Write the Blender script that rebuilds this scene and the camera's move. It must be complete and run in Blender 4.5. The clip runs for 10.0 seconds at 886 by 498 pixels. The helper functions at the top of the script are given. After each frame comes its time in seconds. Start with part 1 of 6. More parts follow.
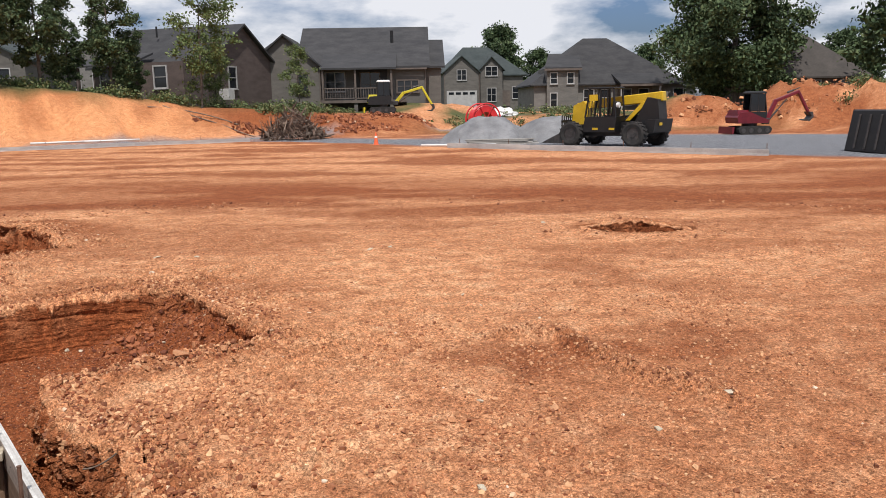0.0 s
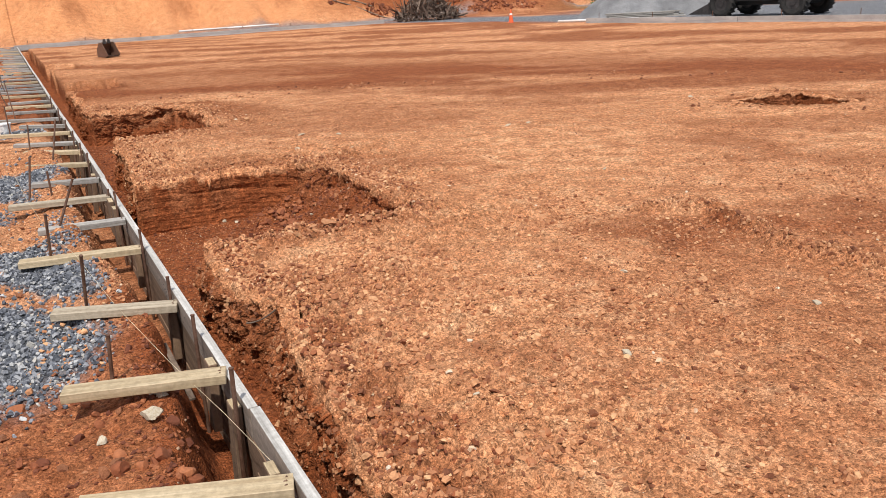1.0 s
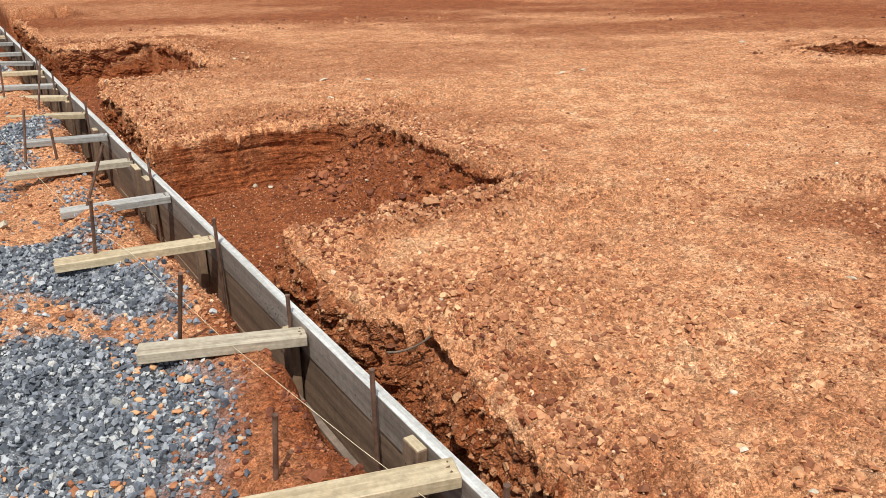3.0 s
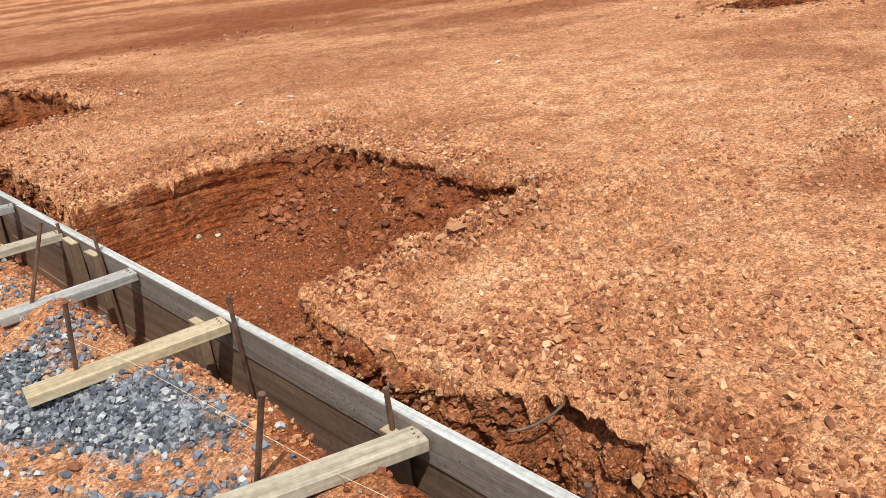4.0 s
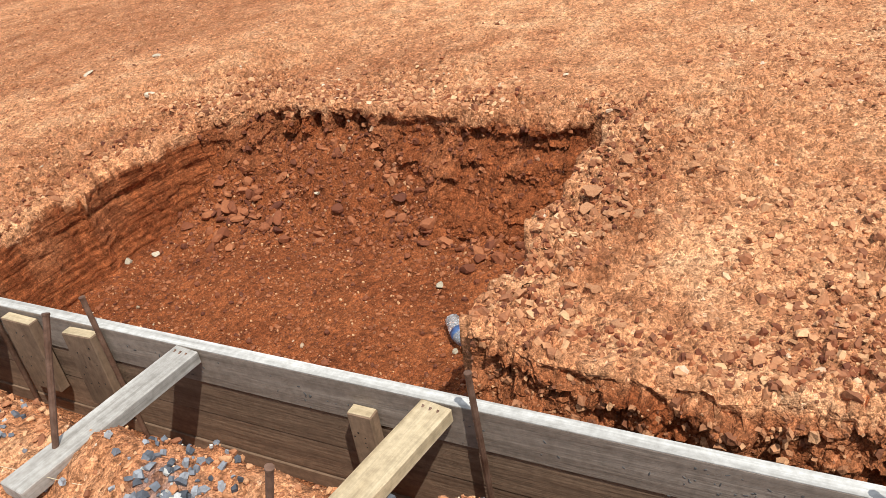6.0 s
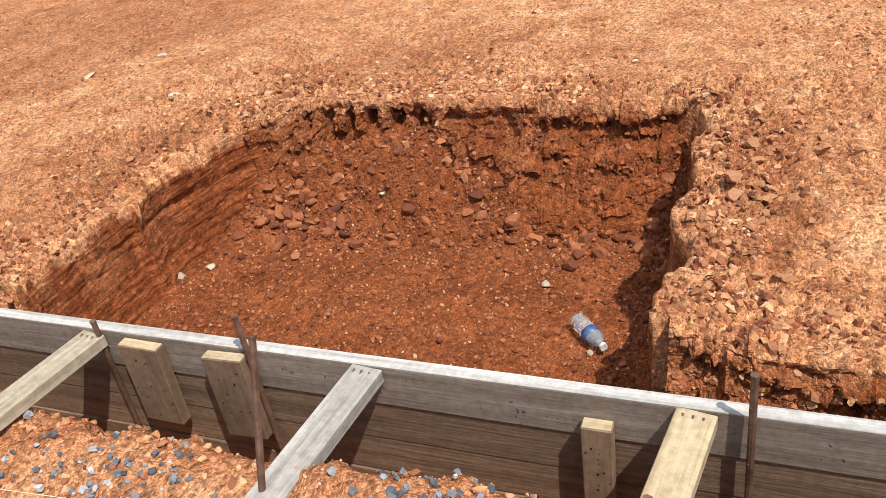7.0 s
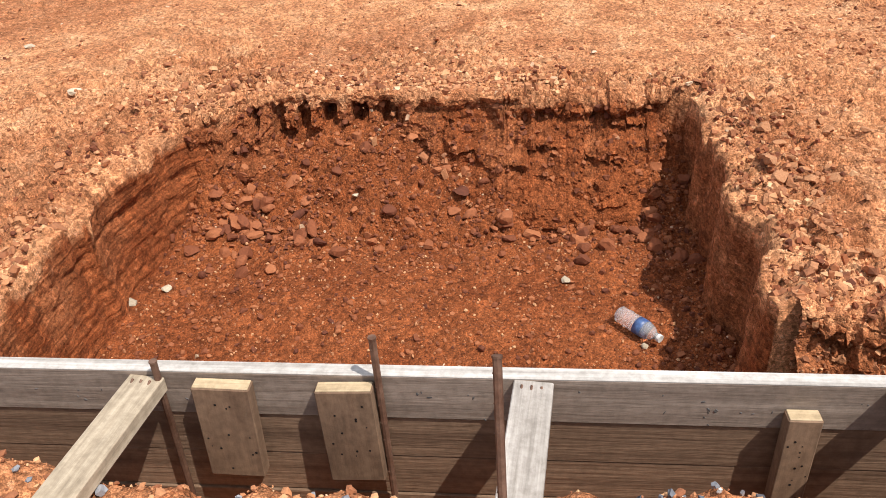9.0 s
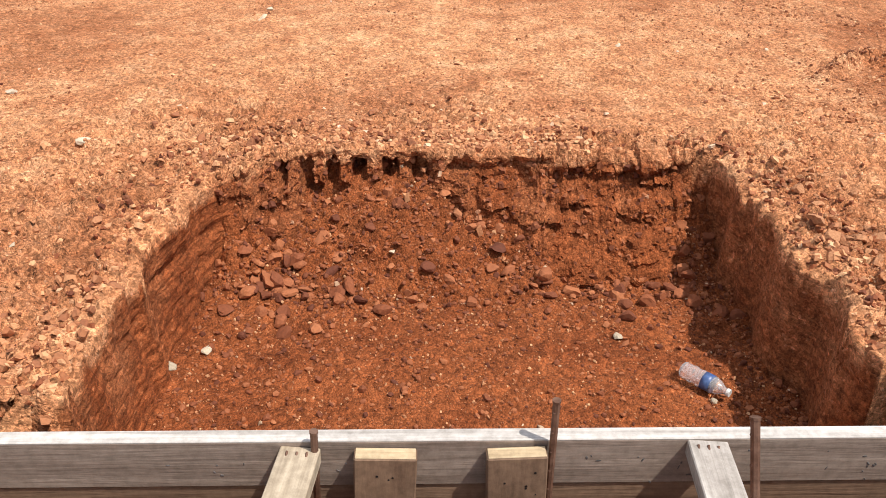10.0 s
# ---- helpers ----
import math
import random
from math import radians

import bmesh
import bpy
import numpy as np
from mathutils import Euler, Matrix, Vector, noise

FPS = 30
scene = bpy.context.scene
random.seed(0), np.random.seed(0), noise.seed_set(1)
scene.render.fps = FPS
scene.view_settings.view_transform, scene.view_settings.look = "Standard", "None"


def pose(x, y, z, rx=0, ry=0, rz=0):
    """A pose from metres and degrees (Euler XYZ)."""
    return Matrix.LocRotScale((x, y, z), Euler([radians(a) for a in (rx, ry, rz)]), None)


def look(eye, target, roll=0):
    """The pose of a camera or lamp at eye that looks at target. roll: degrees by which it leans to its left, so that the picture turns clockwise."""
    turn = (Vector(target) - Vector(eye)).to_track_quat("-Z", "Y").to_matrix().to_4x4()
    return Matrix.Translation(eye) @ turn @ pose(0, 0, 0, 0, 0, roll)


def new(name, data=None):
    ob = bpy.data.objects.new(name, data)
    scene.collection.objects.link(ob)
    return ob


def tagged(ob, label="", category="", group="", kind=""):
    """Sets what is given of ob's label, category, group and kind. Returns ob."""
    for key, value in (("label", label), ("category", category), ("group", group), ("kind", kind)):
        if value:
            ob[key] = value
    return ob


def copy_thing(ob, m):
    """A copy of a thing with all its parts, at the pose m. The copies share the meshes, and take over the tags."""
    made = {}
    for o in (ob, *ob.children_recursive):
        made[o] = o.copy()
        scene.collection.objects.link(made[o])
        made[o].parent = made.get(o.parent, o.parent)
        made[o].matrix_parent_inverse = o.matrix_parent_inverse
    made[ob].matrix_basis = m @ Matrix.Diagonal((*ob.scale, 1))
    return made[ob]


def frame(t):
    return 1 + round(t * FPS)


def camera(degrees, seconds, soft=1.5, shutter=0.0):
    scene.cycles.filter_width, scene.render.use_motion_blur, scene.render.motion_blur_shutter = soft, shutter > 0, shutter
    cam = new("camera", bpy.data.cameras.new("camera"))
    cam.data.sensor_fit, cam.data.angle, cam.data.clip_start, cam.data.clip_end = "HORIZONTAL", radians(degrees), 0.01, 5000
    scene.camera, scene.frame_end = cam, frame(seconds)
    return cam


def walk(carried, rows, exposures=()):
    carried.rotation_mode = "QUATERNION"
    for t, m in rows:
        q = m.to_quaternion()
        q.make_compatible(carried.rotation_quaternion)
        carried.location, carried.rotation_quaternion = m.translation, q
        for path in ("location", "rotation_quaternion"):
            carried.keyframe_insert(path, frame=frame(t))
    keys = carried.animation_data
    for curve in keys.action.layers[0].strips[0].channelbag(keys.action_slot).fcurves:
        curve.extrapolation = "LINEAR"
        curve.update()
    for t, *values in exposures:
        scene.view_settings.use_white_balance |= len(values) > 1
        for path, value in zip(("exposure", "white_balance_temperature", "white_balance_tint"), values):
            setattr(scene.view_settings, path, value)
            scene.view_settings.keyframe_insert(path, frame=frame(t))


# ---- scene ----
cam = camera(58.9, 10.0, soft=0.8)
PATH = [
    (0, (0.0226, -0.0173, 1.639), (1.2328, 1.5348, 1.283), -1.0),
    (0.5, (0.0142, -0.0391, 1.6), (1.0134, 1.6267, 1.125), -1.9),
    (1, (-0.0156, 0.0314, 1.538), (0.8669, 1.7132, 0.911), -3.2),
    (1.5, (-0.0857, 0.1986, 1.554), (0.7023, 1.9082, 0.877), -4.9),
    (2, (-0.1788, 0.5923, 1.507), (0.5128, 2.3405, 0.824), -6.2),
    (2.5, (-0.2457, 0.9996, 1.533), (0.405, 2.7525, 0.822), -6.9),
    (3, (-0.4319, 1.5049, 1.527), (0.5494, 3.062, 0.742), -1.5),
    (3.2, (-0.4667, 1.6315, 1.559), (0.5788, 3.1435, 0.771), -1.5),
    (4.3, (-0.6496, 2.8449, 1.433), (0.6291, 4.1358, 0.595), -8.2),
    (4.5, (-0.652, 2.995, 1.442), (0.6588, 4.2293, 0.57), -8.1),
    (5, (-0.6779, 3.5135, 1.461), (0.6814, 4.6089, 0.484), -8.6),
    (5.2, (-0.6743, 3.6604, 1.454), (0.715, 4.7024, 0.462), -8.9),
    (6.3, (-0.6816, 4.5037, 1.394), (0.811, 5.3318, 0.352), -10.1),
    (6.5, (-0.6852, 4.6448, 1.396), (0.8209, 5.4406, 0.349), -10.0),
    (7, (-0.8068, 5.013, 1.393), (0.7369, 5.7231, 0.338), -9.5),
    (7.5, (-0.8197, 5.3052, 1.356), (0.7602, 5.9138, 0.291), -9.0),
    (8, (-0.8249, 5.5184, 1.342), (0.7926, 5.9952, 0.266), -7.5),
    (8.5, (-0.8746, 5.7113, 1.355), (0.7656, 6.0537, 0.263), -5.7),
    (9, (-0.805, 5.9181, 1.326), (0.8607, 6.113, 0.235), -3.3),
    (9.5, (-0.8869, 6.3216, 1.309), (0.8021, 6.3661, 0.239), -0.3),
    (10, (-0.788, 6.5469, 1.33), (0.9549, 6.4674, 0.353), 1.4),
]
EXPOSURES = [(0.0, -0.26, 6300, 12), (1.0, -0.29, 6400, 11), (2.5, -0.20, 6250, 6), (4.5, -0.16, 6250, 6), (7.0, -0.07, 6430, 9), (10.0, 0.0, 6700, 14)]
walk(cam, [(t, look(eye, target, roll)) for t, eye, target, roll in PATH], EXPOSURES)

# ---- light ----
SUN_FROM = Vector((-0.30, -0.47, 1.0))
world = bpy.data.worlds.new("world")
scene.world = world
world.use_nodes = True
wn, wl = world.node_tree.nodes, world.node_tree.links
wn.clear()
w_out, w_bg, w_sky = wn.new("ShaderNodeOutputWorld"), wn.new("ShaderNodeBackground"), wn.new("ShaderNodeTexSky")
w_sky.sky_type, w_sky.sun_disc = "NISHITA", False
w_sky.sun_elevation, w_sky.sun_rotation = radians(60.9), radians(212.5)
w_sky.air_density, w_sky.dust_density = 1.0, 3.5
w_tc, w_map, w_noise, w_ramp, w_mix = (wn.new("ShaderNode" + k) for k in ("TexCoord", "Mapping", "TexNoise", "ValToRGB", "MixRGB"))
w_map.inputs["Scale"].default_value = (1.0, 1.0, 2.6)
w_map.inputs["Location"].default_value = (0.35, 0.1, 0.2)
w_noise.inputs["Scale"].default_value, w_noise.inputs["Detail"].default_value, w_noise.inputs["Roughness"].default_value = 6.5, 9.0, 0.54
w_ramp.color_ramp.elements[0].position, w_ramp.color_ramp.elements[1].position = 0.37, 0.57
w_mix.inputs["Color2"].default_value = (47.0, 47.5, 48.5, 1)
wl.new(w_tc.outputs["Generated"], w_map.inputs["Vector"])
wl.new(w_map.outputs["Vector"], w_noise.inputs["Vector"])
wl.new(w_noise.outputs["Fac"], w_ramp.inputs["Fac"])
wl.new(w_ramp.outputs["Color"], w_mix.inputs["Fac"])
w_gain = wn.new("ShaderNodeMixRGB")
w_gain.blend_type = "MULTIPLY"
w_gain.inputs["Fac"].default_value, w_gain.inputs["Color2"].default_value = 1.0, (3.9, 4.7, 6.2, 1)
wl.new(w_sky.outputs["Color"], w_gain.inputs["Color1"])
wl.new(w_gain.outputs["Color"], w_mix.inputs["Color1"])
wl.new(w_mix.outputs["Color"], w_bg.inputs["Color"])
w_bg.inputs["Strength"].default_value = 0.021
wl.new(w_bg.outputs["Background"], w_out.inputs["Surface"])
sun = new("sun", bpy.data.lights.new("sun", "SUN"))
sun.data.energy, sun.data.angle, sun.data.color = 5.0, radians(0.53), (1.0, 0.95, 0.87)
sun.matrix_world = look(SUN_FROM * 40, (0, 0, 0))


# ---- materials ----
def shader(name, rough=0.8, metal=0.0):
    m = bpy.data.materials.new(name)
    m.use_nodes = True
    b = m.node_tree.nodes["Principled BSDF"]
    b.inputs["Roughness"].default_value, b.inputs["Metallic"].default_value = rough, metal
    return m, m.node_tree.nodes, m.node_tree.links, b


def ramp(nodes, links, fac, stops):
    r = nodes.new("ShaderNodeValToRGB")
    while len(r.color_ramp.elements) < len(stops):
        r.color_ramp.elements.new(0.5)
    for e, (p, c) in zip(r.color_ramp.elements, stops):
        e.position, e.color = p, (*c, 1)
    links.new(fac, r.inputs["Fac"])
    return r.outputs["Color"]


def noise_tex(nodes, links, vec, scale, detail=5, rough=0.6):
    n = nodes.new("ShaderNodeTexNoise")
    n.inputs["Scale"].default_value, n.inputs["Detail"].default_value, n.inputs["Roughness"].default_value = scale, detail, rough
    links.new(vec, n.inputs["Vector"])
    return n.outputs["Fac"]


def mix(nodes, links, fac, a, b, mode="MIX"):
    n = nodes.new("ShaderNodeMixRGB")
    n.blend_type = mode
    for sock, v in ((n.inputs["Fac"], fac), (n.inputs["Color1"], a), (n.inputs["Color2"], b)):
        if isinstance(v, (int, float)):
            sock.default_value = v
        elif isinstance(v, tuple):
            sock.default_value = (*v, 1)
        else:
            links.new(v, sock)
    return n.outputs["Color"]


def bump(nodes, links, b, height, strength=0.4, dist=0.01):
    n = nodes.new("ShaderNodeBump")
    n.inputs["Strength"].default_value, n.inputs["Distance"].default_value = strength, dist
    links.new(height, n.inputs["Height"])
    links.new(n.outputs["Normal"], b.inputs["Normal"])


def plain(name, a, c, rough=0.7, scale=6.0, fine=60.0, metal=0.0, dist=0.004, grain=(1, 1, 1), strength=0.35, spread=0.15):
    """A surface of two tones, with stains, grain and fine relief; each object a little different."""
    m, n, l, b = shader(name, rough, metal)
    tc, mp, oi = n.new("ShaderNodeTexCoord"), n.new("ShaderNodeMapping"), n.new("ShaderNodeObjectInfo")
    mp.inputs["Scale"].default_value = grain
    l.new(tc.outputs["Object"], mp.inputs["Vector"])
    cb = n.new("ShaderNodeCombineXYZ")
    sc = n.new("ShaderNodeMath")
    sc.operation = "MULTIPLY"
    sc.inputs[1].default_value = 37.0
    l.new(oi.outputs["Random"], sc.inputs[0])
    for k in "XYZ":
        l.new(sc.outputs[0], cb.inputs[k])
    l.new(cb.outputs[0], mp.inputs["Location"])
    big = noise_tex(n, l, mp.outputs["Vector"], scale, 6)
    fin = noise_tex(n, l, mp.outputs["Vector"], fine, 4)
    col = ramp(n, l, big, [(0.32, a), (0.68, c)])
    col = mix(n, l, 0.5, col, ramp(n, l, fin, [(0.3, (0.55,) * 3), (0.7, (1.0,) * 3)]), "MULTIPLY")
    dirt = noise_tex(n, l, tc.outputs["Object"], 42.0, 5, 0.7)
    col = mix(n, l, 0.6, col, ramp(n, l, dirt, [(0.34, (0.62, 0.60, 0.57)), (0.62, (1.12,) * 3)]), "MULTIPLY")
    hs = n.new("ShaderNodeHueSaturation")
    mr = n.new("ShaderNodeMapRange")
    mr.inputs["To Min"].default_value, mr.inputs["To Max"].default_value = 1 - spread + 0.12, 1 + spread + 0.12
    l.new(oi.outputs["Random"], mr.inputs["Value"])
    l.new(mr.outputs["Result"], hs.inputs["Value"])
    l.new(col, hs.inputs["Color"])
    l.new(hs.outputs["Color"], b.inputs["Base Color"])
    bump(n, l, b, fin, strength, dist)
    return m


def pieces(name, stops, rough=0.85, fine=90.0, dist=0.003):
    """Loose stones or leaves in one mesh: each piece has its own tone."""
    m, n, l, b = shader(name, rough)
    geo, tc = n.new("ShaderNodeNewGeometry"), n.new("ShaderNodeTexCoord")
    fin = noise_tex(n, l, tc.outputs["Object"], fine, 4)
    col = ramp(n, l, geo.outputs["Random Per Island"], stops)
    col = mix(n, l, 0.55, col, ramp(n, l, fin, [(0.3, (0.5,) * 3), (0.7, (1.1,) * 3)]), "MULTIPLY")
    l.new(col, b.inputs["Base Color"])
    bump(n, l, b, fin, 0.7, dist)
    return m


def grains(n, l, vec, scale):
    """Crumbs: a rounded height and a number of its own for each cell."""
    vo = n.new("ShaderNodeTexVoronoi")
    vo.inputs["Scale"].default_value, vo.inputs["Randomness"].default_value = scale, 1.0
    l.new(vec, vo.inputs["Vector"])
    sep = n.new("ShaderNodeSeparateColor")
    l.new(vo.outputs["Color"], sep.inputs["Color"])
    inv = n.new("ShaderNodeMath")
    inv.operation = "SUBTRACT"
    inv.inputs[0].default_value = 1.0
    l.new(vo.outputs["Distance"], inv.inputs[1])
    mul = n.new("ShaderNodeMath")
    mul.operation = "MULTIPLY_ADD"
    l.new(sep.outputs["Blue"], mul.inputs[0])
    mul.inputs[1].default_value = 0.8
    l.new(inv.outputs[0], mul.inputs[2])
    return mul.outputs[0], sep.outputs["Red"], sep.outputs["Green"]


def soil_material(name="soil", relief=0.024, grooves=False):
    m, n, l, b = shader(name, 0.92)
    b.inputs["Specular IOR Level"].default_value = 0.15
    tc, at = n.new("ShaderNodeTexCoord"), n.new("ShaderNodeAttribute")
    at.attribute_name = "soil"
    sep = n.new("ShaderNodeSeparateColor")
    l.new(at.outputs["Color"], sep.inputs["Color"])
    v = tc.outputs["Object"]
    n1, n2, n3, n4 = (noise_tex(n, l, v, s, d, r) for s, d, r in ((0.55, 6, 0.62), (4.0, 7, 0.68), (38.0, 5, 0.7), (170.0, 3, 0.7)))
    wv = n.new("ShaderNodeVectorMath")
    wv.operation = "MULTIPLY_ADD"
    wv.inputs[1].default_value = (0.012, 0.012, 0.012)
    nn = n.new("ShaderNodeTexNoise")
    nn.inputs["Scale"].default_value, nn.inputs["Detail"].default_value = 26.0, 3.0
    l.new(v, nn.inputs["Vector"])
    l.new(nn.outputs["Color"], wv.inputs[0])
    l.new(v, wv.inputs[2])
    w = wv.outputs[0]
    g1, r1, k1 = grains(n, l, w, 34.0)
    g2, r2, k2 = grains(n, l, w, 95.0)
    g3, r3, k3 = grains(n, l, v, 230.0)
    tan = ramp(n, l, n2, [(0.28, TAN_DARK), (0.50, TAN), (0.72, TAN_PALE)])
    tan = mix(n, l, ramp(n, l, n1, [(0.38, (0, 0, 0)), (0.66, (0.50,) * 3)]), tan, (0.42, 0.160, 0.066))
    tan = mix(n, l, at.outputs["Alpha"], tan, ramp(n, l, n2, [(0.3, (0.56, 0.215, 0.085)), (0.7, (0.78, 0.370, 0.165))]))
    pale = ramp(n, l, r2, [(0.0, (0.44, 0.40, 0.37)), (0.40, (1.0, 1.0, 1.0)), (0.955, (1.25, 1.27, 1.3)), (1.0, (1.55, 1.9, 2.3))])
    tan = mix(n, l, 0.85, tan, pale, "MULTIPLY")
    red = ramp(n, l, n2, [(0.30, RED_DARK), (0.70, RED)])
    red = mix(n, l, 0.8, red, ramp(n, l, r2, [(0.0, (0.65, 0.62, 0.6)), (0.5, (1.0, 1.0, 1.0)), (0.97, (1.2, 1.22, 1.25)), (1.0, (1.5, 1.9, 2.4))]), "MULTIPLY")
    grey = ramp(n, l, k1, [(0.0, (0.07, 0.075, 0.085)), (0.6, (0.175, 0.18, 0.192)), (1.0, (0.37, 0.37, 0.38))])
    green = ramp(n, l, n3, [(0.3, (0.045, 0.058, 0.018)), (0.7, (0.125, 0.125, 0.052))])
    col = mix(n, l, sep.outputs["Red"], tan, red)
    col = mix(n, l, sep.outputs["Green"], col, grey)
    col = mix(n, l, sep.outputs["Blue"], col, green)
    col = mix(n, l, 0.8, col, ramp(n, l, r1, [(0.0, (0.72,) * 3), (1.0, (1.28,) * 3)]), "MULTIPLY")
    col = mix(n, l, 0.7, col, ramp(n, l, r3, [(0.0, (0.52,) * 3), (1.0, (1.48,) * 3)]), "MULTIPLY")
    col = mix(n, l, 0.6, col, ramp(n, l, n3, [(0.34, (0.56,) * 3), (0.66, (1.44,) * 3)]), "MULTIPLY")
    l.new(col, b.inputs["Base Color"])
    h = mix(n, l, 0.42, g1, g2)
    h = mix(n, l, 0.16, h, g3)
    h = mix(n, l, 0.30, h, n3)
    if grooves:
        mp = n.new("ShaderNodeMapping")
        mp.inputs["Scale"].default_value = (1.6, 9.0, 75.0)
        mp.inputs["Rotation"].default_value = (0.0, radians(4.0), 0.0)
        l.new(v, mp.inputs["Vector"])
        line = noise_tex(n, l, mp.outputs["Vector"], 1.0, 6, 0.72)
        h = mix(n, l, 0.72, h, line)
        col = mix(n, l, 0.75, col, ramp(n, l, line, [(0.36, (0.72,) * 3), (0.62, (1.32,) * 3)]), "MULTIPLY")
        l.new(col, b.inputs["Base Color"])
    bump(n, l, b, h, 1.0, relief)
    return m


TAN_DARK, TAN, TAN_PALE = (0.36, 0.135, 0.058), (0.64, 0.300, 0.142), (0.78, 0.450, 0.245)
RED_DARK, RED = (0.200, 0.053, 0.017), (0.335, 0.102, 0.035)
SOIL = soil_material()
SCRAPED = soil_material("scraped_clay", 0.022, True)
CHIPS = pieces("soil_chips", [(0.0, (0.23, 0.078, 0.032)), (0.30, (0.42, 0.168, 0.072)), (0.75, (0.60, 0.290, 0.134)), (0.985, (0.74, 0.43, 0.22)), (1.0, (0.72, 0.62, 0.48))])
RIM_CHIPS = pieces("rim_chips", [(0.0, (0.17, 0.055, 0.022)), (0.35, (0.34, 0.130, 0.055)), (0.8, (0.52, 0.240, 0.110)), (1.0, (0.66, 0.36, 0.18))], dist=0.008)
CLODS = pieces("red_clods", [(0.0, (0.12, 0.030, 0.011)), (0.5, (0.27, 0.080, 0.028)), (0.985, (0.42, 0.150, 0.058)), (1.0, (0.55, 0.42, 0.28))])
GRAVEL = pieces("crushed_stone", [(0.0, (0.06, 0.066, 0.08)), (0.45, (0.165, 0.175, 0.20)), (0.82, (0.33, 0.338, 0.36)), (0.94, (0.52, 0.515, 0.50)), (1.0, (0.50, 0.47, 0.42))])
PALE_STONE = plain("pale_stone", (0.44, 0.35, 0.23), (0.62, 0.55, 0.43), 0.8, 12, 80, spread=0.2)
OCHRE_CLOD = plain("ochre_clod", (0.40, 0.170, 0.074), (0.58, 0.290, 0.142), 0.9, 14, 90, dist=0.005, strength=0.6)
RED_CLOD = plain("red_brown_clod", (0.24, 0.080, 0.032), (0.42, 0.175, 0.078), 0.9, 14, 90, dist=0.006, strength=0.7)
NEW_PINE = plain("new_pine", (0.36, 0.265, 0.15), (0.56, 0.45, 0.29), 0.62, 1.6, 7, grain=(1.2, 26, 26), dist=0.0015)
AGED_PINE = plain("aged_pine", (0.28, 0.225, 0.155), (0.50, 0.425, 0.315), 0.7, 1.6, 7, grain=(1.2, 26, 26), dist=0.002)
GREY_PINE = plain("weathered_pine", (0.21, 0.19, 0.165), (0.43, 0.405, 0.37), 0.75, 1.4, 7, grain=(1.2, 24, 24), dist=0.002, spread=0.2)
FORM_WOOD = plain("dirty_form_board", (0.185, 0.140, 0.108), (0.325, 0.265, 0.215), 0.78, 1.1, 6, grain=(1.0, 20, 20), dist=0.003, spread=0.2, strength=0.55)
FORM_MUD = plain("muddy_form_board", (0.135, 0.080, 0.048), (0.250, 0.162, 0.102), 0.85, 1.1, 6, grain=(1.0, 20, 20), dist=0.004, spread=0.2, strength=0.6)
FORM_EDGE = plain("pale_top_edge", (0.36, 0.34, 0.31), (0.66, 0.64, 0.60), 0.7, 1.6, 8, grain=(0.8, 26, 26), dist=0.002, spread=0.1)
BLOCK_WOOD = plain("muddy_wood", (0.130, 0.076, 0.045), (0.260, 0.168, 0.104), 0.8, 3, 14, grain=(6, 6, 1), dist=0.003)
RUST = plain("rusty_steel", (0.10, 0.045, 0.025), (0.22, 0.13, 0.09), 0.65, 20, 120, 0.35, dist=0.002)
TWIG = plain("dead_wood", (0.10, 0.065, 0.045), (0.26, 0.19, 0.14), 0.9, 10, 60)
STRING = plain("string", (0.55, 0.45, 0.28), (0.75, 0.66, 0.46), 0.9)
SPLASH = plain("dry_splash", (0.055, 0.052, 0.050), (0.13, 0.125, 0.12), 0.9, 20, 60)
CONCRETE = plain("concrete", (0.34, 0.33, 0.32), (0.50, 0.49, 0.47), 0.85, 1.5, 30)
WHITE_PIPE = plain("white_plastic", (0.72, 0.72, 0.70), (0.82, 0.82, 0.80), 0.4, 2, 30, dist=0.0005)
STEEL = plain("dark_steel", (0.035, 0.033, 0.033), (0.09, 0.08, 0.075), 0.5, 5, 60, 0.4)
RUBBER = plain("rubber", (0.010, 0.010, 0.010), (0.035, 0.030, 0.026), 0.85, 6, 60)
BLACK = plain("black_paint", (0.004, 0.004, 0.0045), (0.011, 0.010, 0.010), 0.5, 4, 60, dist=0.001)
YELLOW = plain("yellow_paint", (0.55, 0.34, 0.010), (0.66, 0.43, 0.02), 0.35, 3, 40, dist=0.0008)
LEMON = plain("lemon_paint", (0.50, 0.42, 0.015), (0.62, 0.52, 0.03), 0.35, 3, 40, dist=0.0008)
MAROON = plain("maroon_paint", (0.11, 0.005, 0.012), (0.18, 0.010, 0.019), 0.35, 3, 40, dist=0.0008)
RED_PAINT = plain("red_paint", (0.50, 0.012, 0.018), (0.60, 0.03, 0.03), 0.4, 3, 40, dist=0.0008)
ORANGE = plain("orange_plastic", (0.75, 0.11, 0.03), (0.85, 0.17, 0.06), 0.5, 6, 40)
SHINGLE = plain("grey_shingle", (0.024, 0.024, 0.026), (0.046, 0.045, 0.046), 0.9, 0.8, 5, grain=(1, 1, 3), dist=0.02)
SHINGLE_TAN = plain("brown_shingle", (0.042, 0.036, 0.031), (0.070, 0.060, 0.052), 0.9, 0.8, 5, dist=0.02)
SHINGLE_GREEN = plain("green_grey_shingle", (0.030, 0.040, 0.040), (0.052, 0.064, 0.062), 0.9, 0.8, 5, dist=0.02)
